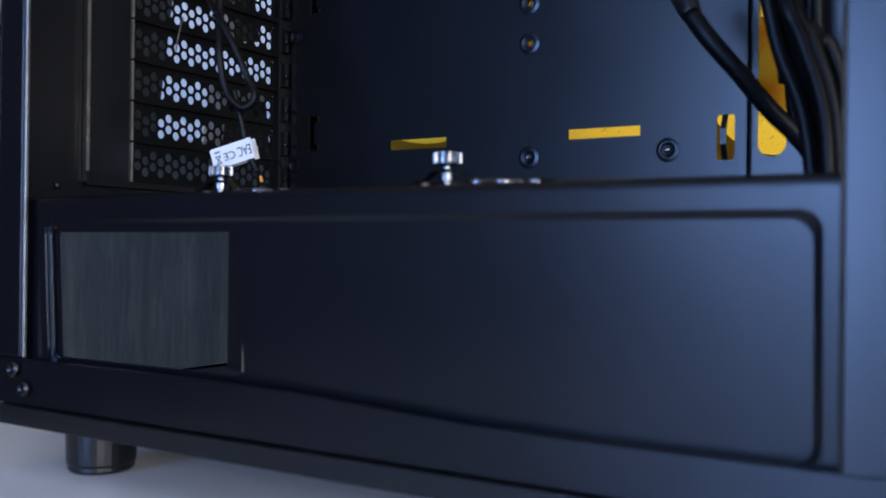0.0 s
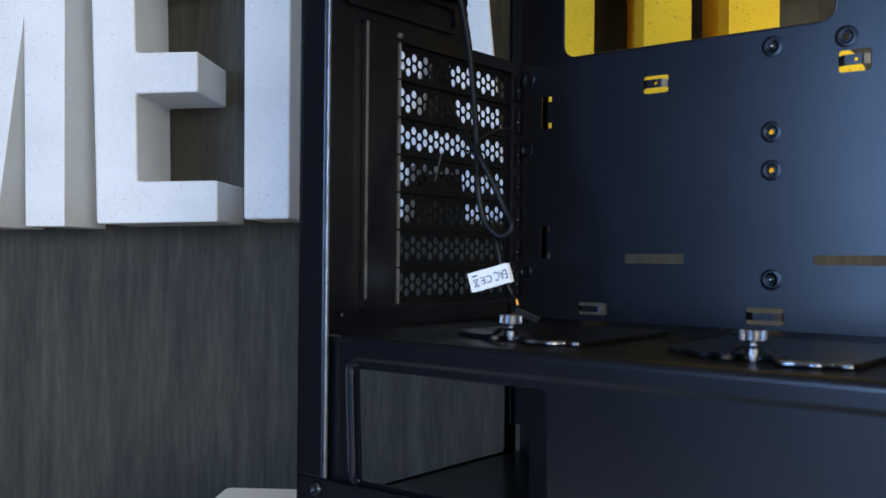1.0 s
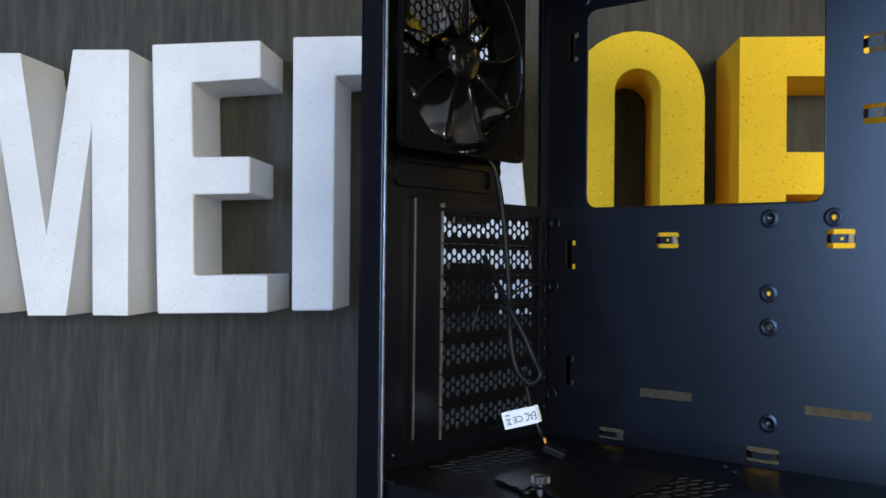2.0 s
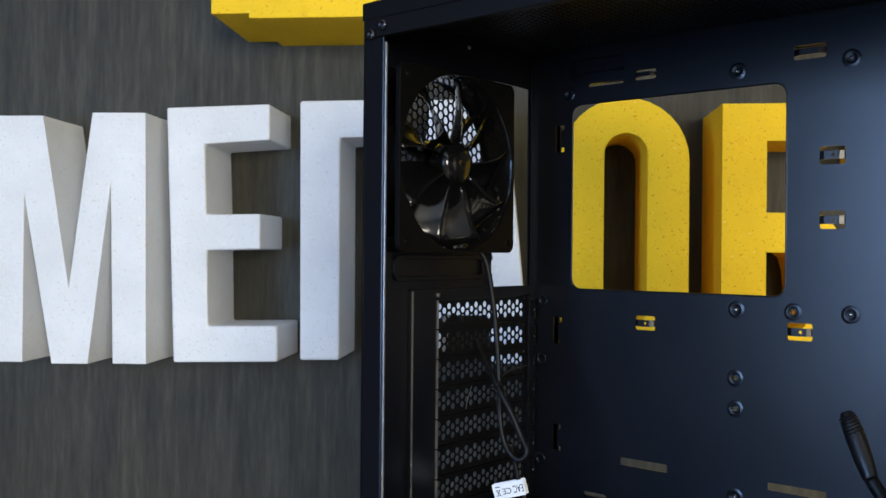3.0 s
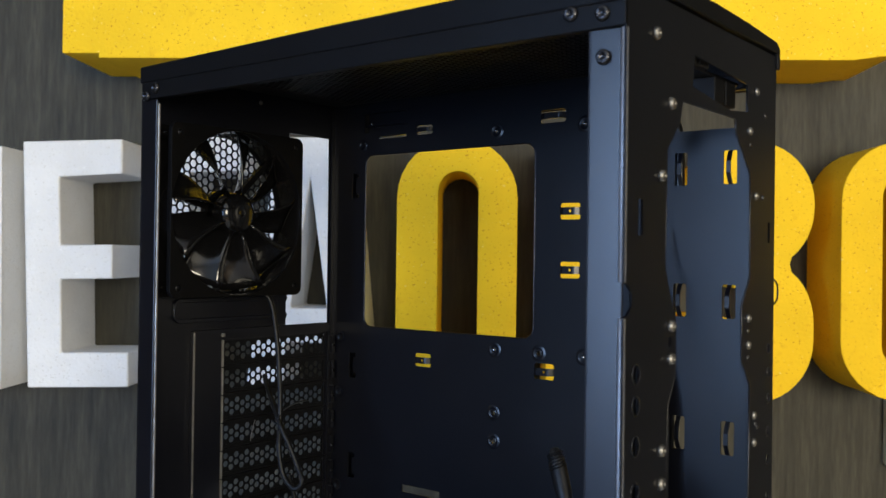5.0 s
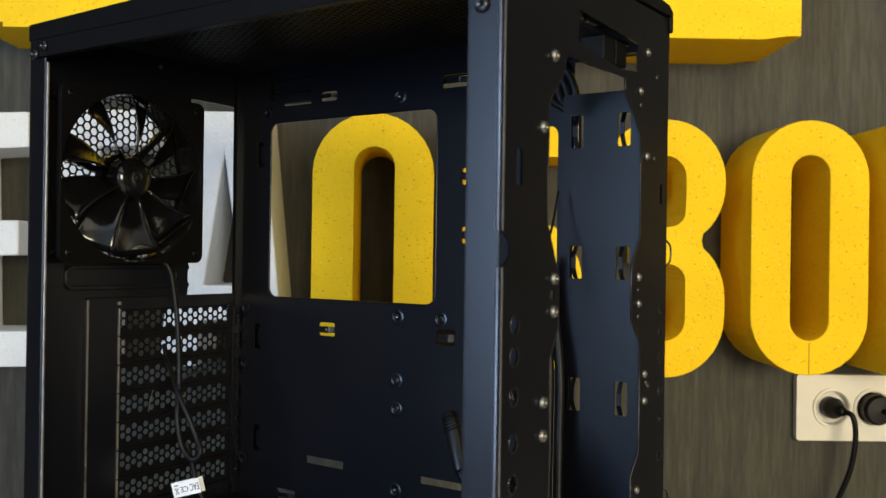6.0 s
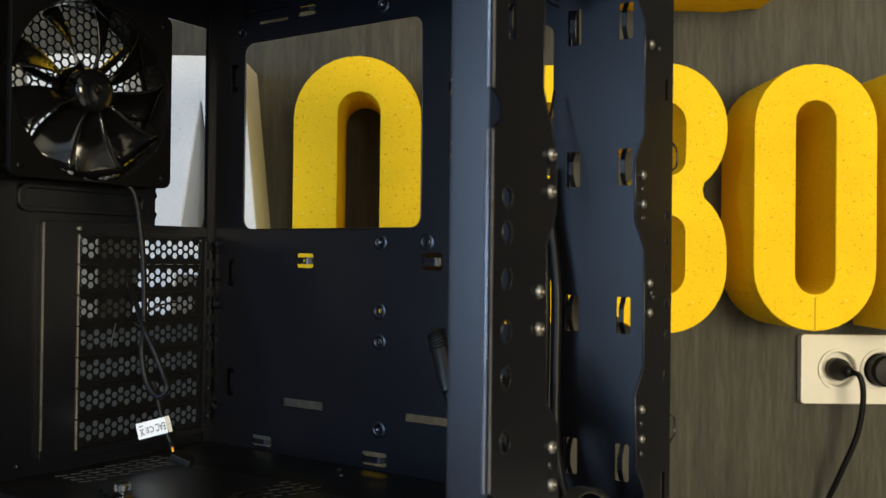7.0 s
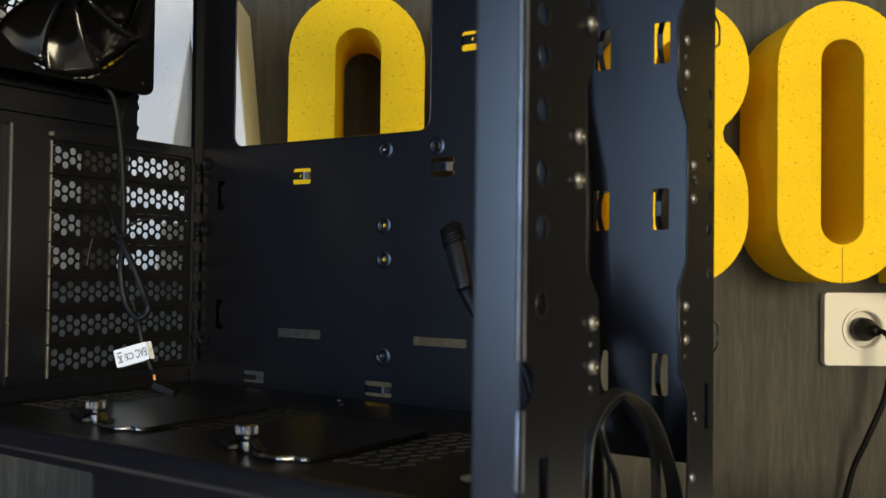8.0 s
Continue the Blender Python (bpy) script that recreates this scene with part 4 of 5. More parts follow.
# screws in the corners of the near side
bm = bmesh.new()
lathe(bm, [(0.0, 0.0012), (0.0012, 0.0012), (0.0014, 0.0024), (0.0030, 0.0020), (0.0036, 0.0010), (0.0036, 0.0), (0.0, 0.0)], None, 18)
side_screw = finish(bm, "screw", DARK_SCREW, True)
for x, z in ((-0.3435, 0.4430), (-0.3535, 0.4385), (-0.3457, 0.0420), (-0.3383, 0.0342), (-0.0084, 0.4235), (-0.0250, 0.4450), (-0.0086, 0.4430)):
    placed("screw", side_screw, case, at(x, YN - 0.0018 if z > 0.43 or z < 0.05 else YN - 0.0012, z, TO_VIEWER), "black panel screw")
for y, z in ((0.3226, 0.4490), (0.2690, 0.2646), (0.2690, 0.1500)):
    placed("screw", bright_screw if z > 0.4 else small_screw, case, at(XR + 0.0005, y, z, TO_FRONT) @ Matrix.Diagonal((0.6, 0.6, 0.6, 1)))
placed("screw", small_screw, case, at(XR + 0.0005, 0.2480, 0.1230, TO_FRONT) @ Matrix.Diagonal((0.6, 0.6, 0.6, 1)))
# wire loops on the far edge
for z in (0.3146, 0.1640):
    bm = bmesh.new()
    tube(bm, [(XF - 0.0008, YF - 0.001, z + 0.0085), (XF - 0.0008, YF + 0.0055, z + 0.0062), (XF - 0.0008, YF + 0.0088, z + 0.0035), (XF - 0.0008, YF + 0.0088, z - 0.0035), (XF - 0.0008, YF + 0.0055, z - 0.0062), (XF - 0.0008, YF - 0.001, z - 0.0085)], 0.0006, 6)
    cpart("panel_spring", bm, DARK_SCREW, "small wire spring loop", smooth=True)
# front connector board under the top
bm = bmesh.new()
box(bm, -0.0280, -0.0050, 0.2940, 0.3700, 0.4330, 0.4346)
board = cpart("connector_board", bm, PLASTIC, "black front connector board", 0.0003)
for y, w in ((0.3020, 0.0060), (0.3180, 0.0055)):
    bm = bmesh.new()
    box(bm, -0.0160, -0.0030, y - w, y + w, 0.4348, 0.4388)
    soften(part("socket_shell", bm, DULL_STEEL, board, "dull steel connector shell"), 0.0006)
for y in (0.3400, 0.3560):
    bm = bmesh.new()
    box(bm, -0.0180, -0.0035, y - 0.0068, y + 0.0068, 0.4190, 0.4328)
    box(bm, -0.0240, -0.0180, y - 0.0040, y + 0.0040, 0.4215, 0.4300)
    soften(part("socket_shell", bm, RUBBER, board, "black plastic connector block"), 0.0006)

# power supply shroud
SX0, SX1, SZT, SZB = -0.3350, -0.0165, 0.1157, 0.0400
WIN = rect(-0.3232, -0.2200, 0.0484, 0.1007, 0.002, 3)
DROP = 0.0011
LEAN = math.tan(radians(2.6))     # the field recedes towards its foot


def shroud_y(z):
    return YN + 0.0006 + (SZT - 0.0035 - z) * LEAN


bm = bmesh.new()
STEPS = 6
field = [rect(-0.3285 + 0.0026 * k / STEPS, -0.0205 - 0.0026 * k / STEPS, 0.0405 + 0.0010 * k / STEPS, 0.1066 - 0.0026 * k / STEPS, 0.006, 8) for k in range(STEPS + 1)]
plate(bm, rect(SX0, SX1, SZB, SZT - 0.0035), [field[0]], lambda a, b, c: (a, shroud_y(b) + c, b), 0.0008)
rows = []
for k, ring in enumerate(field):
    s = k / STEPS
    rows.append([bm.verts.new((a, shroud_y(b) + DROP * s * s * (3 - 2 * s), b)) for a, b in ring])
for p, q in zip(rows, rows[1:]):
    for i in range(len(p)):
        j = (i + 1) % len(p)
        bm.faces.new((p[i], p[j], q[j], q[i])).smooth = True
plate(bm, field[-1], [WIN], lambda a, b, c: (a, shroud_y(b) + DROP + c, b), 0.0009)
prev = None
for i in range(7):
    w = radians(90 * i / 6)
    row = [bm.verts.new((x, YN + 0.0006 + 0.0035 * (1 - math.cos(w)), SZT - 0.0035 + 0.0035 * math.sin(w))) for x in (SX0, SX1)]
    if prev:
        bm.faces.new((prev[0], prev[1], row[1], row[0]))
    prev = row
cpart("shroud_side", bm, None, "black pressed steel shroud side with a cut-out")
bm = bmesh.new()
plate(bm, [(-0.2192, YN + 0.0040), (-0.2330, YN + 0.0105), (-0.2325, YN + 0.0113), (-0.2184, YN + 0.0048)], [], on_z(0.1007), 0.0507)
cpart("cutout_flange", bm)
bm = bmesh.new()
for x in (-0.3300, -0.3262):
    tube(bm, [(x + 0.0030, shroud_y(0.0478) + 0.0004, 0.0478), (x + 0.0006, shroud_y(0.049) + 0.0002, 0.0490), (x, shroud_y(0.052) + 0.0001, 0.0520), (x, shroud_y(0.0985) + 0.0001, 0.0985), (x + 0.0006, shroud_y(0.1015) + 0.0002, 0.1015), (x + 0.0030, shroud_y(0.1027) + 0.0004, 0.1027)], 0.0007, 6, 3)
cpart("cutout_rim", bm, STEEL_LIT, "rolled rim of the shroud cut-out", smooth=True)
vents = []
for gx, gy, rows_n in ((-0.3440, 0.2690, 9), (-0.2200, 0.2690, 9), (-0.1020, 0.2560, 10)):
    for i in range(4):
        for j in range(rows_n):
            x, y = gx + i * 0.0082 + (0.0020 if j % 2 else -0.0008), gy + 0.0092 * j
            vents.append([(x - 0.0032, y - 0.0028), (x - 0.0004, y - 0.0038), (x + 0.0032, y + 0.0028), (x + 0.0004, y + 0.0038)])
bm = bmesh.new()
plate(bm, [(-0.3595, YN + 0.0041), (SX1, YN + 0.0041), (SX1, 0.2500), (-0.0430, 0.2540), (-0.0470, 0.2600), (-0.0470, YT - 0.0005), (-0.3595, YT - 0.0005)], vents, on_z(SZT), 0.0004)
cpart("shroud_top", bm, SHROUD_TOP, "black steel shroud top with small vent slots")
bm = bmesh.new()
box(bm, -0.3590, SX0, YN + 0.0041, YN + 0.0050, SZB, SZT - 0.001)
cpart("shroud_end", bm)


# small bracket with two screws low behind the cut-out
bm = bmesh.new()
box(bm, -0.3520, -0.3325, 0.4000, 0.4012, ZB + 0.0028, 0.0470)
cpart("corner_bracket", bm)
for x, z in ((-0.3430, 0.0432), (-0.3372, 0.0358)):
    placed("screw", small_screw, case, at(x, 0.4000, z, TO_VIEWER) @ Matrix.Diagonal((0.7, 0.7, 0.7, 1)), "small bright bracket screw")


# two drive plates on the shroud, each with a notch and a thumbscrew in its waved front edge
def smooth_line(pts, sub=4):
    out = []
    for i in range(len(pts) - 1):
        p0, p1, p2, p3 = (Vector((*pts[max(0, min(k, len(pts) - 1))], 0)) for k in (i - 1, i, i + 1, i + 2))
        for k in range(sub):
            t = k / sub
            q = 0.5 * (2 * p1 + (p2 - p0) * t + (2 * p0 - 5 * p1 + 4 * p2 - p3) * t * t + (3 * p1 - p0 - 3 * p2 + p3) * t ** 3)
            out.append((q.x, q.y))
    return out + [pts[-1]]


WAVE = smooth_line([(-0.0420, 0.0200), (-0.0405, 0.0150), (-0.0360, 0.0110), (-0.0310, 0.0100), (-0.0240, 0.0060), (-0.0180, 0.0052), (-0.0120, 0.0005), (-0.0085, 0.0028), (-0.0060, 0.0078), (0.0, 0.0092), (0.0060, 0.0078), (0.0082, 0.0010), (0.0100, -0.0036), (0.0128, -0.0050), (0.0165, -0.0046), (0.0205, -0.0047), (0.0240, -0.0046), (0.0262, -0.0024), (0.0284, 0.0002), (0.0310, -0.0004), (0.0338, -0.0004), (0.0356, 0.0020), (0.0362, 0.0070), (0.0362, 0.0230)])


def drive_plate(screw_x, screw_y):
    pl = empty("drive_plate", (screw_x, screw_y, SZT), "glossy black drive plate with a thumbscrew on the shroud", "drive plate", "drive plates")
    outline = WAVE + [(0.0362, 0.0840), (0.0305, 0.0880), (-0.0380, 0.0880), (-0.0420, 0.0840)]
    bm = bmesh.new()
    plate(bm, outline, [], lambda a, b, c: (a, b, 0.0024 - c), 0.0018)
    soften(part("plate", bm, PLATE_BLACK, pl, "satin black plate with a waved front edge"), 0.0008, 3)
    for x in (-0.034, 0.027):
        for y in (0.020, 0.079):
            bm = bmesh.new()
            lathe(bm, [(0.003, 0.0), (0.003, 0.0007), (0.0, 0.0007)], at(x, y, 0.0), 12)
            part("rubber_pad", bm, RUBBER, pl)
    bm = bmesh.new()
    tube(bm, [(x, y - 0.0003, 0.0014) for x, y in WAVE if 0.0095 < x < 0.0352], 0.0012, 8, 1)
    part("polished_edge", bm, POLISHED, pl, "polished dark front edge", smooth=True)
    bm = bmesh.new()
    plate(bm, [(-0.0125, 0.0024), (-0.0085, 0.0026), (-0.0045, 0.0056), (0.0045, 0.0056), (0.0085, 0.0026), (0.0125, 0.0024), (0.0125, 0.0034), (0.0090, 0.0036), (0.0048, 0.0066), (-0.0048, 0.0066), (-0.0090, 0.0036), (-0.0125, 0.0034)], [], lambda a, b, c: (a, -0.0020 + c, b), 0.0042)
    soften(part("screw_strap", bm, PLATE_BLACK, pl, "arched black strap under the thumbscrew"), 0.0004)
    bm = bmesh.new()
    lathe(bm, [(0.0, 0.0124), (0.0032, 0.0124), (0.0040, 0.0119), (0.0040, 0.0086), (0.0028, 0.0081), (0.0018, 0.0075), (0.0018, 0.0058), (0.0028, 0.0053), (0.0028, 0.0028), (0.0015, 0.0026), (0.0015, 0.0010), (0.0, 0.0010)], at(0, 0.0005, 0), 24)
    thumbscrew = part("thumbscrew", bm, KNURL, pl, "dark steel thumbscrew")
    bm = bmesh.new()
    plate(bm, [(r * math.cos(w), 0.0005 + r * math.sin(w)) for r, w in ((0.0048 if k % 4 < 2 else 0.0041, math.pi * k / 36) for k in range(72))], [circle(0, 0.0005, 0.0030, 24)], lambda a, b, c: (a, b, 0.0086 + c), 0.0034)
    part("knurled_ring", bm, KNURL, thumbscrew, "knurled grip of the thumbscrew")
    return pl


drive_plate(-0.2549, 0.2470)
drive_plate(-0.1440, 0.2415)
for x, y in ((-0.2040, 0.3760), (-0.2150, 0.3870)):
    placed("screw", small_screw, case, at(x, y, SZT) @ Matrix.Diagonal((0.6, 0.6, 0.6, 1)), "small bright screw on the shroud")

# ---- cables in the case ----
bm = bmesh.new()
tube(bm, [(-0.3450, 0.3080, 0.3060), (-0.3397, 0.3170, 0.2985), (-0.3340, 0.3190, 0.2700), (-0.3302, 0.3186, 0.2427), (-0.3275, 0.3172, 0.2262), (-0.3248, 0.3150, 0.2085), (-0.3214, 0.3110, 0.1947), (-0.3192, 0.3112, 0.1804), (-0.3160, 0.3124, 0.1708), (-0.3085, 0.3138, 0.1644), (-0.3038, 0.3158, 0.1664), (-0.3028, 0.3168, 0.1715), (-0.3077, 0.3172, 0.1792), (-0.3144, 0.3145, 0.1949), (-0.3210, 0.3132, 0.2060), (-0.3270, 0.3145, 0.2135), (-0.3366, 0.3175, 0.2242), (-0.3460, 0.3204, 0.2340), (-0.3510, 0.3225, 0.2420)], 0.0019, 8)
cpart("fan_cable", bm, RUBBER, "thin black looped fan cable", smooth=True)
bm = bmesh.new()
tube(bm, [(-0.3150, 0.3150, 0.1740), (-0.3140, 0.3185, 0.1613), (-0.3120, 0.3204, 0.1493), (-0.3084, 0.3222, 0.1380), (-0.3060, 0.3232, 0.1330), (-0.3024, 0.3217, 0.1304)], 0.0016, 8)
cpart("fan_cable", bm, RUBBER, "thin black cable end below the loop", smooth=True)
bm = bmesh.new()
tube(bm, [(-0.3290, 0.3105, 0.2115), (-0.3235, 0.3125, 0.2085), (-0.3222, 0.3150, 0.2075)], 0.0007, 6)
tube(bm, [(-0.3245, 0.3135, 0.2135), (-0.3250, 0.3180, 0.2180), (-0.3215, 0.3245, 0.2225), (-0.3177, 0.3310, 0.2245), (-0.3160, 0.3345, 0.2250)], 0.0007, 6)
tube(bm, [(-0.3222, 0.3150, 0.2075), (-0.3240, 0.3185, 0.2090), (-0.3275, 0.3175, 0.2115), (-0.3275, 0.3125, 0.2120), (-0.3245, 0.3135, 0.2135)], 0.0006, 6)
cpart("twist_tie", bm, RUBBER, "thin black twist tie round the cable", smooth=True)
bm = bmesh.new()
tube(bm, [(-0.3415, 0.3057, 0.2110), (-0.3430, 0.3057, 0.2076), (-0.3450, 0.3056, 0.2010), (-0.3465, 0.3057, 0.1949)], 0.0004, 6)
cpart("loose_wire", bm, DULL_STEEL, "bare end of a thin wire behind the fan cable", smooth=True)
bm = bmesh.new()
tube(bm, [(-0.3024, 0.3217, 0.1306), (-0.3018, 0.3212, 0.1292), (-0.3014, 0.3214, 0.1280)], 0.0008, 8, 2)
cpart("wire_end", bm, COPPER, "orange wire end")
bm = bmesh.new()
box(bm, -0.0070, 0.0070, -0.0048, 0.0048, -0.0022, 0.0022, at(-0.2990, 0.3275, 0.1228) @ pose(0, 0, 0, 8, 22, 30))
cpart("fan_connector", bm, RUBBER, "flat black connector at the end of the fan cable", 0.0006)
# paper tag folded round the cable
tag = empty("cable_tag", (-0.317, 0.3164, 0.1421), "white paper tag with printed marks folded on the fan cable", "label")
tag.matrix_world = at(-0.3170, 0.3164, 0.1421) @ pose(0, 0, 0, 0, 0, 17) @ pose(0, 0, 0, 0, -16, 0)
bm = bmesh.new()
plate(bm, rect(-0.0116, 0.0116, -0.0053, 0.0053, 0.0006, 2), [], lambda a, b, c: (a, c, b), 0.0003)
plate(bm, rect(-0.0116, 0.0116, -0.0053, 0.0053, 0.0006, 2), [], lambda a, b, c: (a, 0.0052 - c * 4 * (a < 0), b), 0.0003)
tube(bm, [(0.0114, 0.0002, 0), (0.0126, 0.0012, 0), (0.0129, 0.0026, 0), (0.0126, 0.0040, 0), (0.0114, 0.0050, 0)], 0.0002, 4)
part("paper", bm, LABEL, tag)


def marking(text, x, z, size, parent, y, tall=1.0):
    cu = bpy.data.curves.new("marking", "FONT")
    cu.body, cu.size, cu.align_x, cu.align_y, cu.extrude = text, size, "CENTER", "CENTER", 0.00005
    tmp = bpy.data.objects.new("marking", cu)
    scene.collection.objects.link(tmp)
    bpy.context.view_layer.update()
    me = bpy.data.meshes.new_from_object(tmp.evaluated_get(bpy.context.evaluated_depsgraph_get()))
    bpy.data.objects.remove(tmp)
    me.materials.clear()
    me.materials.append(INK)
    ob = new("marking", me)
    ob.parent = parent
    ob.matrix_local = at(x, y, z) @ pose(0, 0, 0, 90, 180, 0) @ Matrix.Diagonal((1, tall, 1, 1))
    ob["label"] = "printed black mark"
    return ob


marking("EAC", 0.0070, 0.0, 0.0042, tag, -0.0002, 1.7)
marking("CE", -0.0015, -0.0003, 0.0056, tag, -0.0002)
bm = bmesh.new()
for k in (-1, 1):
    box(bm, -0.0026, 0.0026, -0.00005, 0.00005, -0.00022, 0.00022, at(-0.0078, -0.0002, -0.0010) @ pose(0, 0, 0, 0, 55 * k, 0))
for z in (-0.0028, 0.0008):
    box(bm, -0.0092, -0.0064, -0.00025, -0.00015, z - 0.0002, z + 0.0002)
box(bm, -0.0094, -0.0062, -0.00025, -0.00015, 0.0026, 0.0033)
part("marking", bm, INK, tag, "crossed black bin mark")

# plug on a cable hanging before the tray, and the bundle beside it
front_cable = empty("front_cable", (-0.037, 0.352, 0.06), "black front panel cable with a ribbed plug", "cable")


def cable(name, pts, r, mat, parent, label=""):
    bm = bmesh.new()
    o = parent.location
    tube(bm, [Vector(p) - o for p in pts], r, 10)
    return part(name, bm, mat, parent, label, smooth=True)


cable("plug", [(-0.1030, 0.3352, 0.2175), (-0.1002, 0.3335, 0.2120), (-0.0960, 0.3310, 0.2035), (-0.0915, 0.3280, 0.1945), (-0.0870, 0.3250, 0.1855)], [0.0032, 0.0049, 0.0053, 0.0050, 0.0038], PLASTIC, front_cable, "black ribbed plastic plug")
for k in range(6):
    bm = bmesh.new()
    t = k / 5
    c = Vector((-0.1020 + 0.0040 * t, 0.3346 - 0.0024 * t, 0.2155 - 0.0078 * t)) - front_cable.location
    lathe(bm, [(0.0046 + 0.0008 * t, -0.0003), (0.0058 + 0.0004 * t, 0.0), (0.0046 + 0.0008 * t, 0.0003)], Matrix.Translation(c) @ pose(0, 0, 0, 0, -28, 0), 14)
    part("rib", bm, PLASTIC, front_cable)
cable("sheath", [(-0.0870, 0.3250, 0.1855), (-0.0800, 0.3250, 0.1755), (-0.0710, 0.3290, 0.1640), (-0.0610, 0.3370, 0.1500), (-0.0480, 0.3460, 0.1340), (-0.0390, 0.3510, 0.1100), (-0.0370, 0.3520, 0.0600)], 0.0036, RUBBER, front_cable)
bundle = empty("cable_bundle", (-0.039, 0.35, 0.06), "bundle of black cables rising beside the front opening", "cable")
for k, (dx, dy) in enumerate(((0, 0), (0.006, 0.006), (0.012, -0.003), (0.003, 0.012), (0.016, 0.008), (0.009, -0.008))):
    cable("cable", [(-0.0560 + dx, 0.3420 + dy * 0.7, 0.1600), (-0.0575 + dx, 0.3320 + dy * 0.6, 0.1850 - dx * 1.6), (-0.0590 + dx, 0.3190 + dy * 0.6, 0.2000 - dx * 1.6), (-0.0580 + dx, 0.3090 + dy * 0.6, 0.1980 - dx * 1.6), (-0.0555 + dx, 0.3060 + dy * 0.8, 0.1870 - dx * 1.2), (-0.0510 + dx, 0.3080 + dy * 0.8, 0.1650), (-0.0420 + dx * 0.8, 0.3120 + dy * 0.8, 0.1340), (-0.0370 + dx * 0.4, 0.3150 + dy, 0.0600)], 0.0026, RUBBER, bundle)
for dx, dy in ((0, 0), (0.0045, 0.003), (-0.0035, 0.004), (0.008, -0.002)):
    cable("cable", [(-0.0670 + dx * 0.5, 0.3800 + dy, 0.3100), (-0.0650 + dx * 0.7, 0.3870 + dy, 0.2780), (-0.0610 + dx, 0.3840 + dy, 0.2400), (-0.0600 + dx, 0.3820 + dy, 0.1950), (-0.0570 + dx, 0.3780 + dy, 0.1500), (-0.0400 + dx * 0.5, 0.3700 + dy, 0.1100), (-0.0390 + dx * 0.5, 0.3680 + dy, 0.0600)], 0.0026, RUBBER, bundle)
cable("wire", [(-0.0575, 0.3850, 0.3520), (-0.0560, 0.3760, 0.3330), (-0.0530, 0.3620, 0.3150), (-0.0510, 0.3480, 0.2900)], 0.0008, RUBBER, bundle)
ribbon = empty("ribbon_cable", (-0.02, 0.36, 0.05), "black flat ribbon cable looped in the front opening", "cable")
for k in range(8):
    d = 0.0011 * k
    cable("strand", [(-0.0060 - d, 0.2890 + d, 0.0320), (-0.0060 - d, 0.2890 + d, 0.1100), (-0.0060 - d, 0.2960 + d, 0.1350), (-0.0060 - d, 0.3200 + d * 0.8, 0.1450), (-0.0060 - d, 0.3420 + d * 0.8, 0.1395), (-0.0060 - d, 0.3590 + d * 0.7, 0.1300), (-0.0060 - d, 0.3740 + d * 0.6, 0.1150), (-0.0060 - d, 0.3860 + d * 0.5, 0.0980), (-0.0060 - d, 0.3930 + d * 0.3, 0.0800), (-0.0060 - d, 0.3960 + d * 0.2, 0.0320)], 0.0007, RIBBON, ribbon)
for k in range(4):
    d = 0.0011 * k
    cable("strand", [(-0.0190 - d, 0.3640 + d * 0.6, 0.0320), (-0.0190 - d, 0.3500 + d * 0.6, 0.0950), (-0.0190 - d, 0.3360 + d * 0.6, 0.1160), (-0.0190 - d, 0.3300 + d * 0.6, 0.1300), (-0.0190 - d, 0.3540, 0.1385), (-0.0190 - d, 0.3770 - d * 0.3, 0.1300), (-0.0190 - d, 0.3890 - d * 0.3, 0.1170), (-0.0190 - d, 0.3960 - d * 0.3, 0.1000), (-0.0190 - d, 0.3990 - d * 0.3, 0.0320)], 0.0007, RIBBON, ribbon)
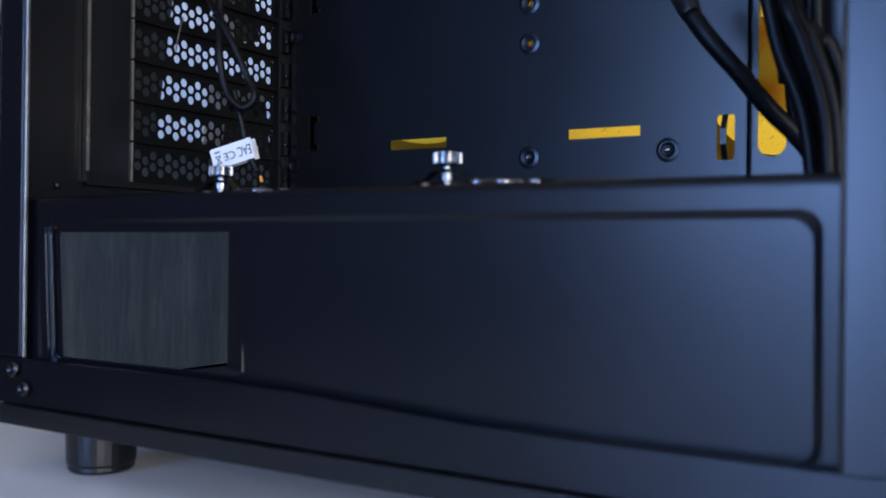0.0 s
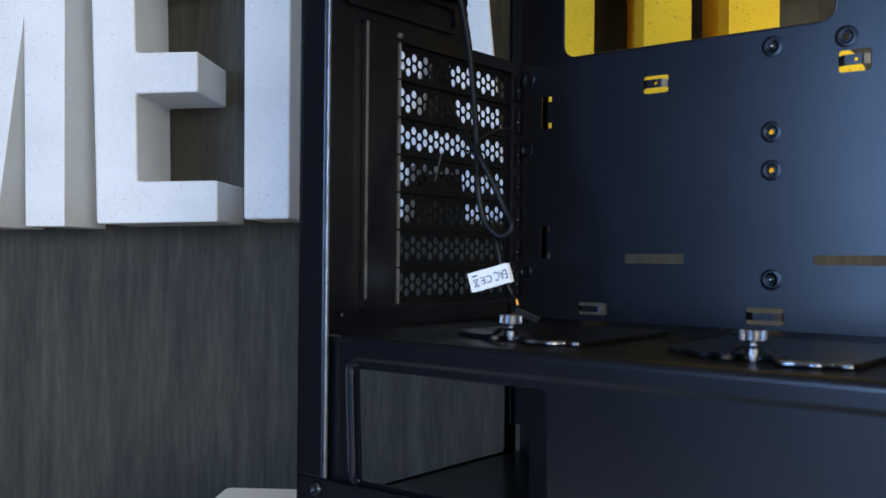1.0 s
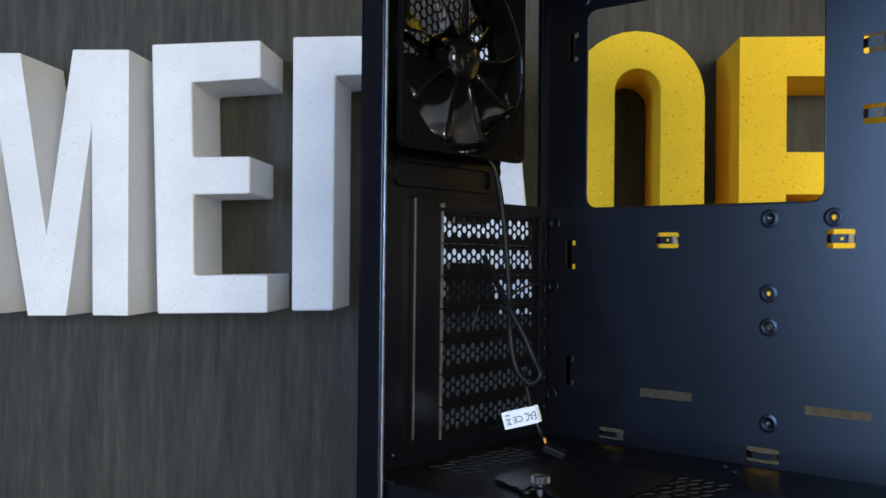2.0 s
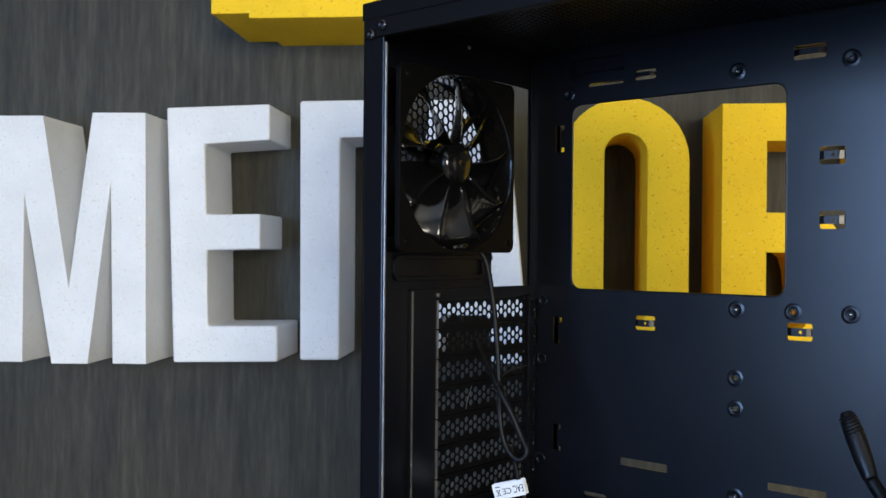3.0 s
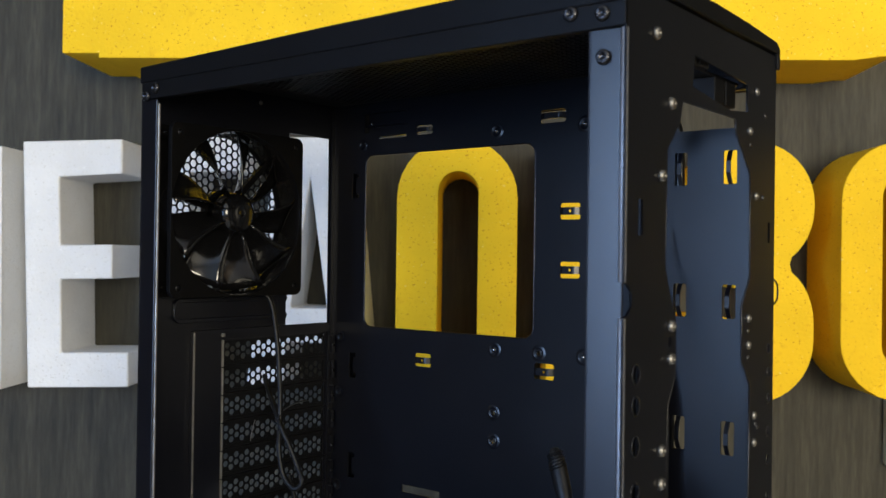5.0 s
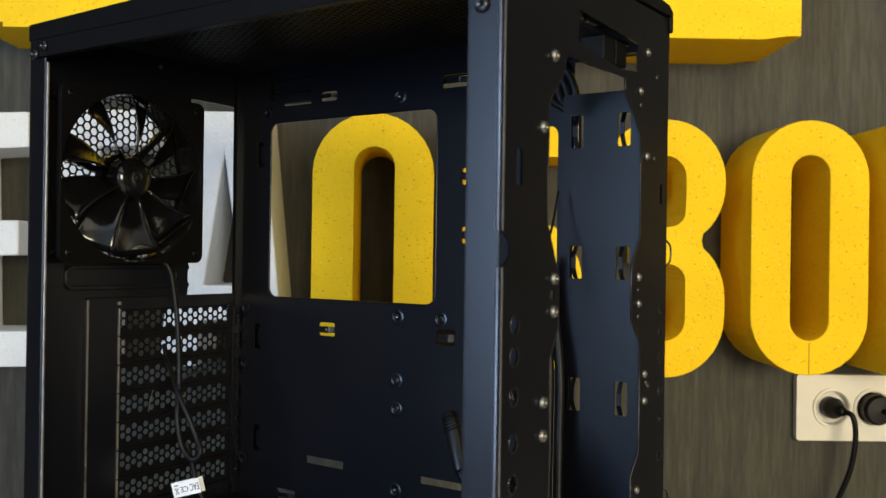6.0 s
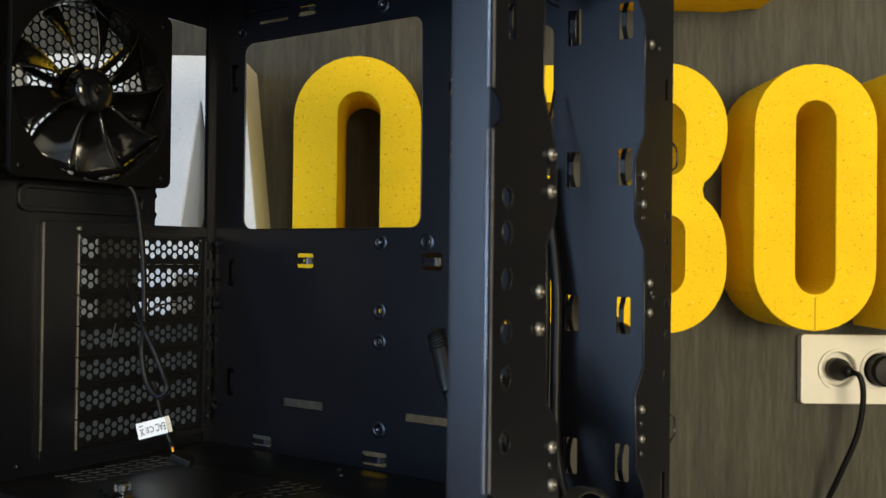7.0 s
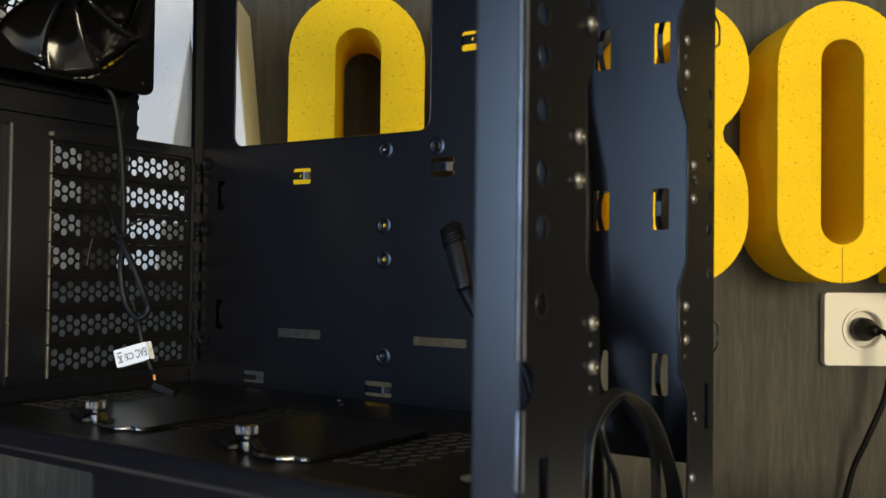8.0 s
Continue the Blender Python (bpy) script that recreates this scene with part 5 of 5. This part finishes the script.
top_cables = empty("cable_bundle", (-0.06, 0.36, 0.41), "black cables bent under the front connectors", "cable")
for k in range(3):
    d = 0.0045 * k
    cable("cable", [(-0.0280, 0.3150 + d, 0.4210), (-0.0380, 0.3250 + d, 0.4200), (-0.0480 - d * 0.4, 0.3360 + d, 0.4150), (-0.0520 - d * 0.4, 0.3440 + d * 0.6, 0.4080), (-0.0500 - d * 0.4, 0.3560 + d * 0.4, 0.4050)], 0.0025, RUBBER, top_cables)
for k in range(4):
    d = 0.0052 * k
    cable("cable", [(-0.0840 - d * 0.5, 0.3990, 0.4500 - d * 0.3), (-0.0735 - d * 0.8, 0.4000, 0.4425 - d * 0.5), (-0.0650 - d * 0.9, 0.4010, 0.4345 - d * 0.6), (-0.0585 - d, 0.4015, 0.4250 - d * 0.4), (-0.0548 - d, 0.4015, 0.4140 - d * 0.2), (-0.0535 - d * 0.3, 0.4015, 0.4000), (-0.0530 - d * 0.25, 0.4015, 0.3700)], 0.0026, PLASTIC, top_cables)

# ---- small pieces go with the sheet that they sit on ----
OWNER = {"screw_boss": "motherboard_tray", "standoff": "motherboard_tray", "window_rim": "motherboard_tray", "sunk_pocket": "motherboard_tray", "slot_spine": "rear_panel", "rolled_rim": "front_panel", "folded_edge": "front_panel", "slot_cover": "rear_panel", "slot_tab": "rear_panel", "slot_frame": "rear_panel", "bright_rail": "rear_panel", "worn_edge": "rear_panel", "pressed_rib": "rear_panel", "fan_grille": "rear_panel", "rivet": "front_panel", "panel_spring": "front_panel", "connector_board": "front_panel", "cutout_rim": "shroud_side", "cutout_flange": "shroud_side", "top_mesh": "top_panel", "foot": "base_tray"}
sheets = {ob.name: ob for ob in case.children}
for ob in list(case.children):
    kind = ob.name.split(".")[0]
    if kind == "tie_bridge":
        owner = "drive_panel" if ob.data.vertices[0].co.y < YP + 0.001 else "motherboard_tray"
    elif kind == "screw" and ob.matrix_local.translation.x < XR + 0.007:
        owner = "rear_panel"
    else:
        owner = OWNER.get(kind)
    if owner:
        ob.parent = sheets[owner]
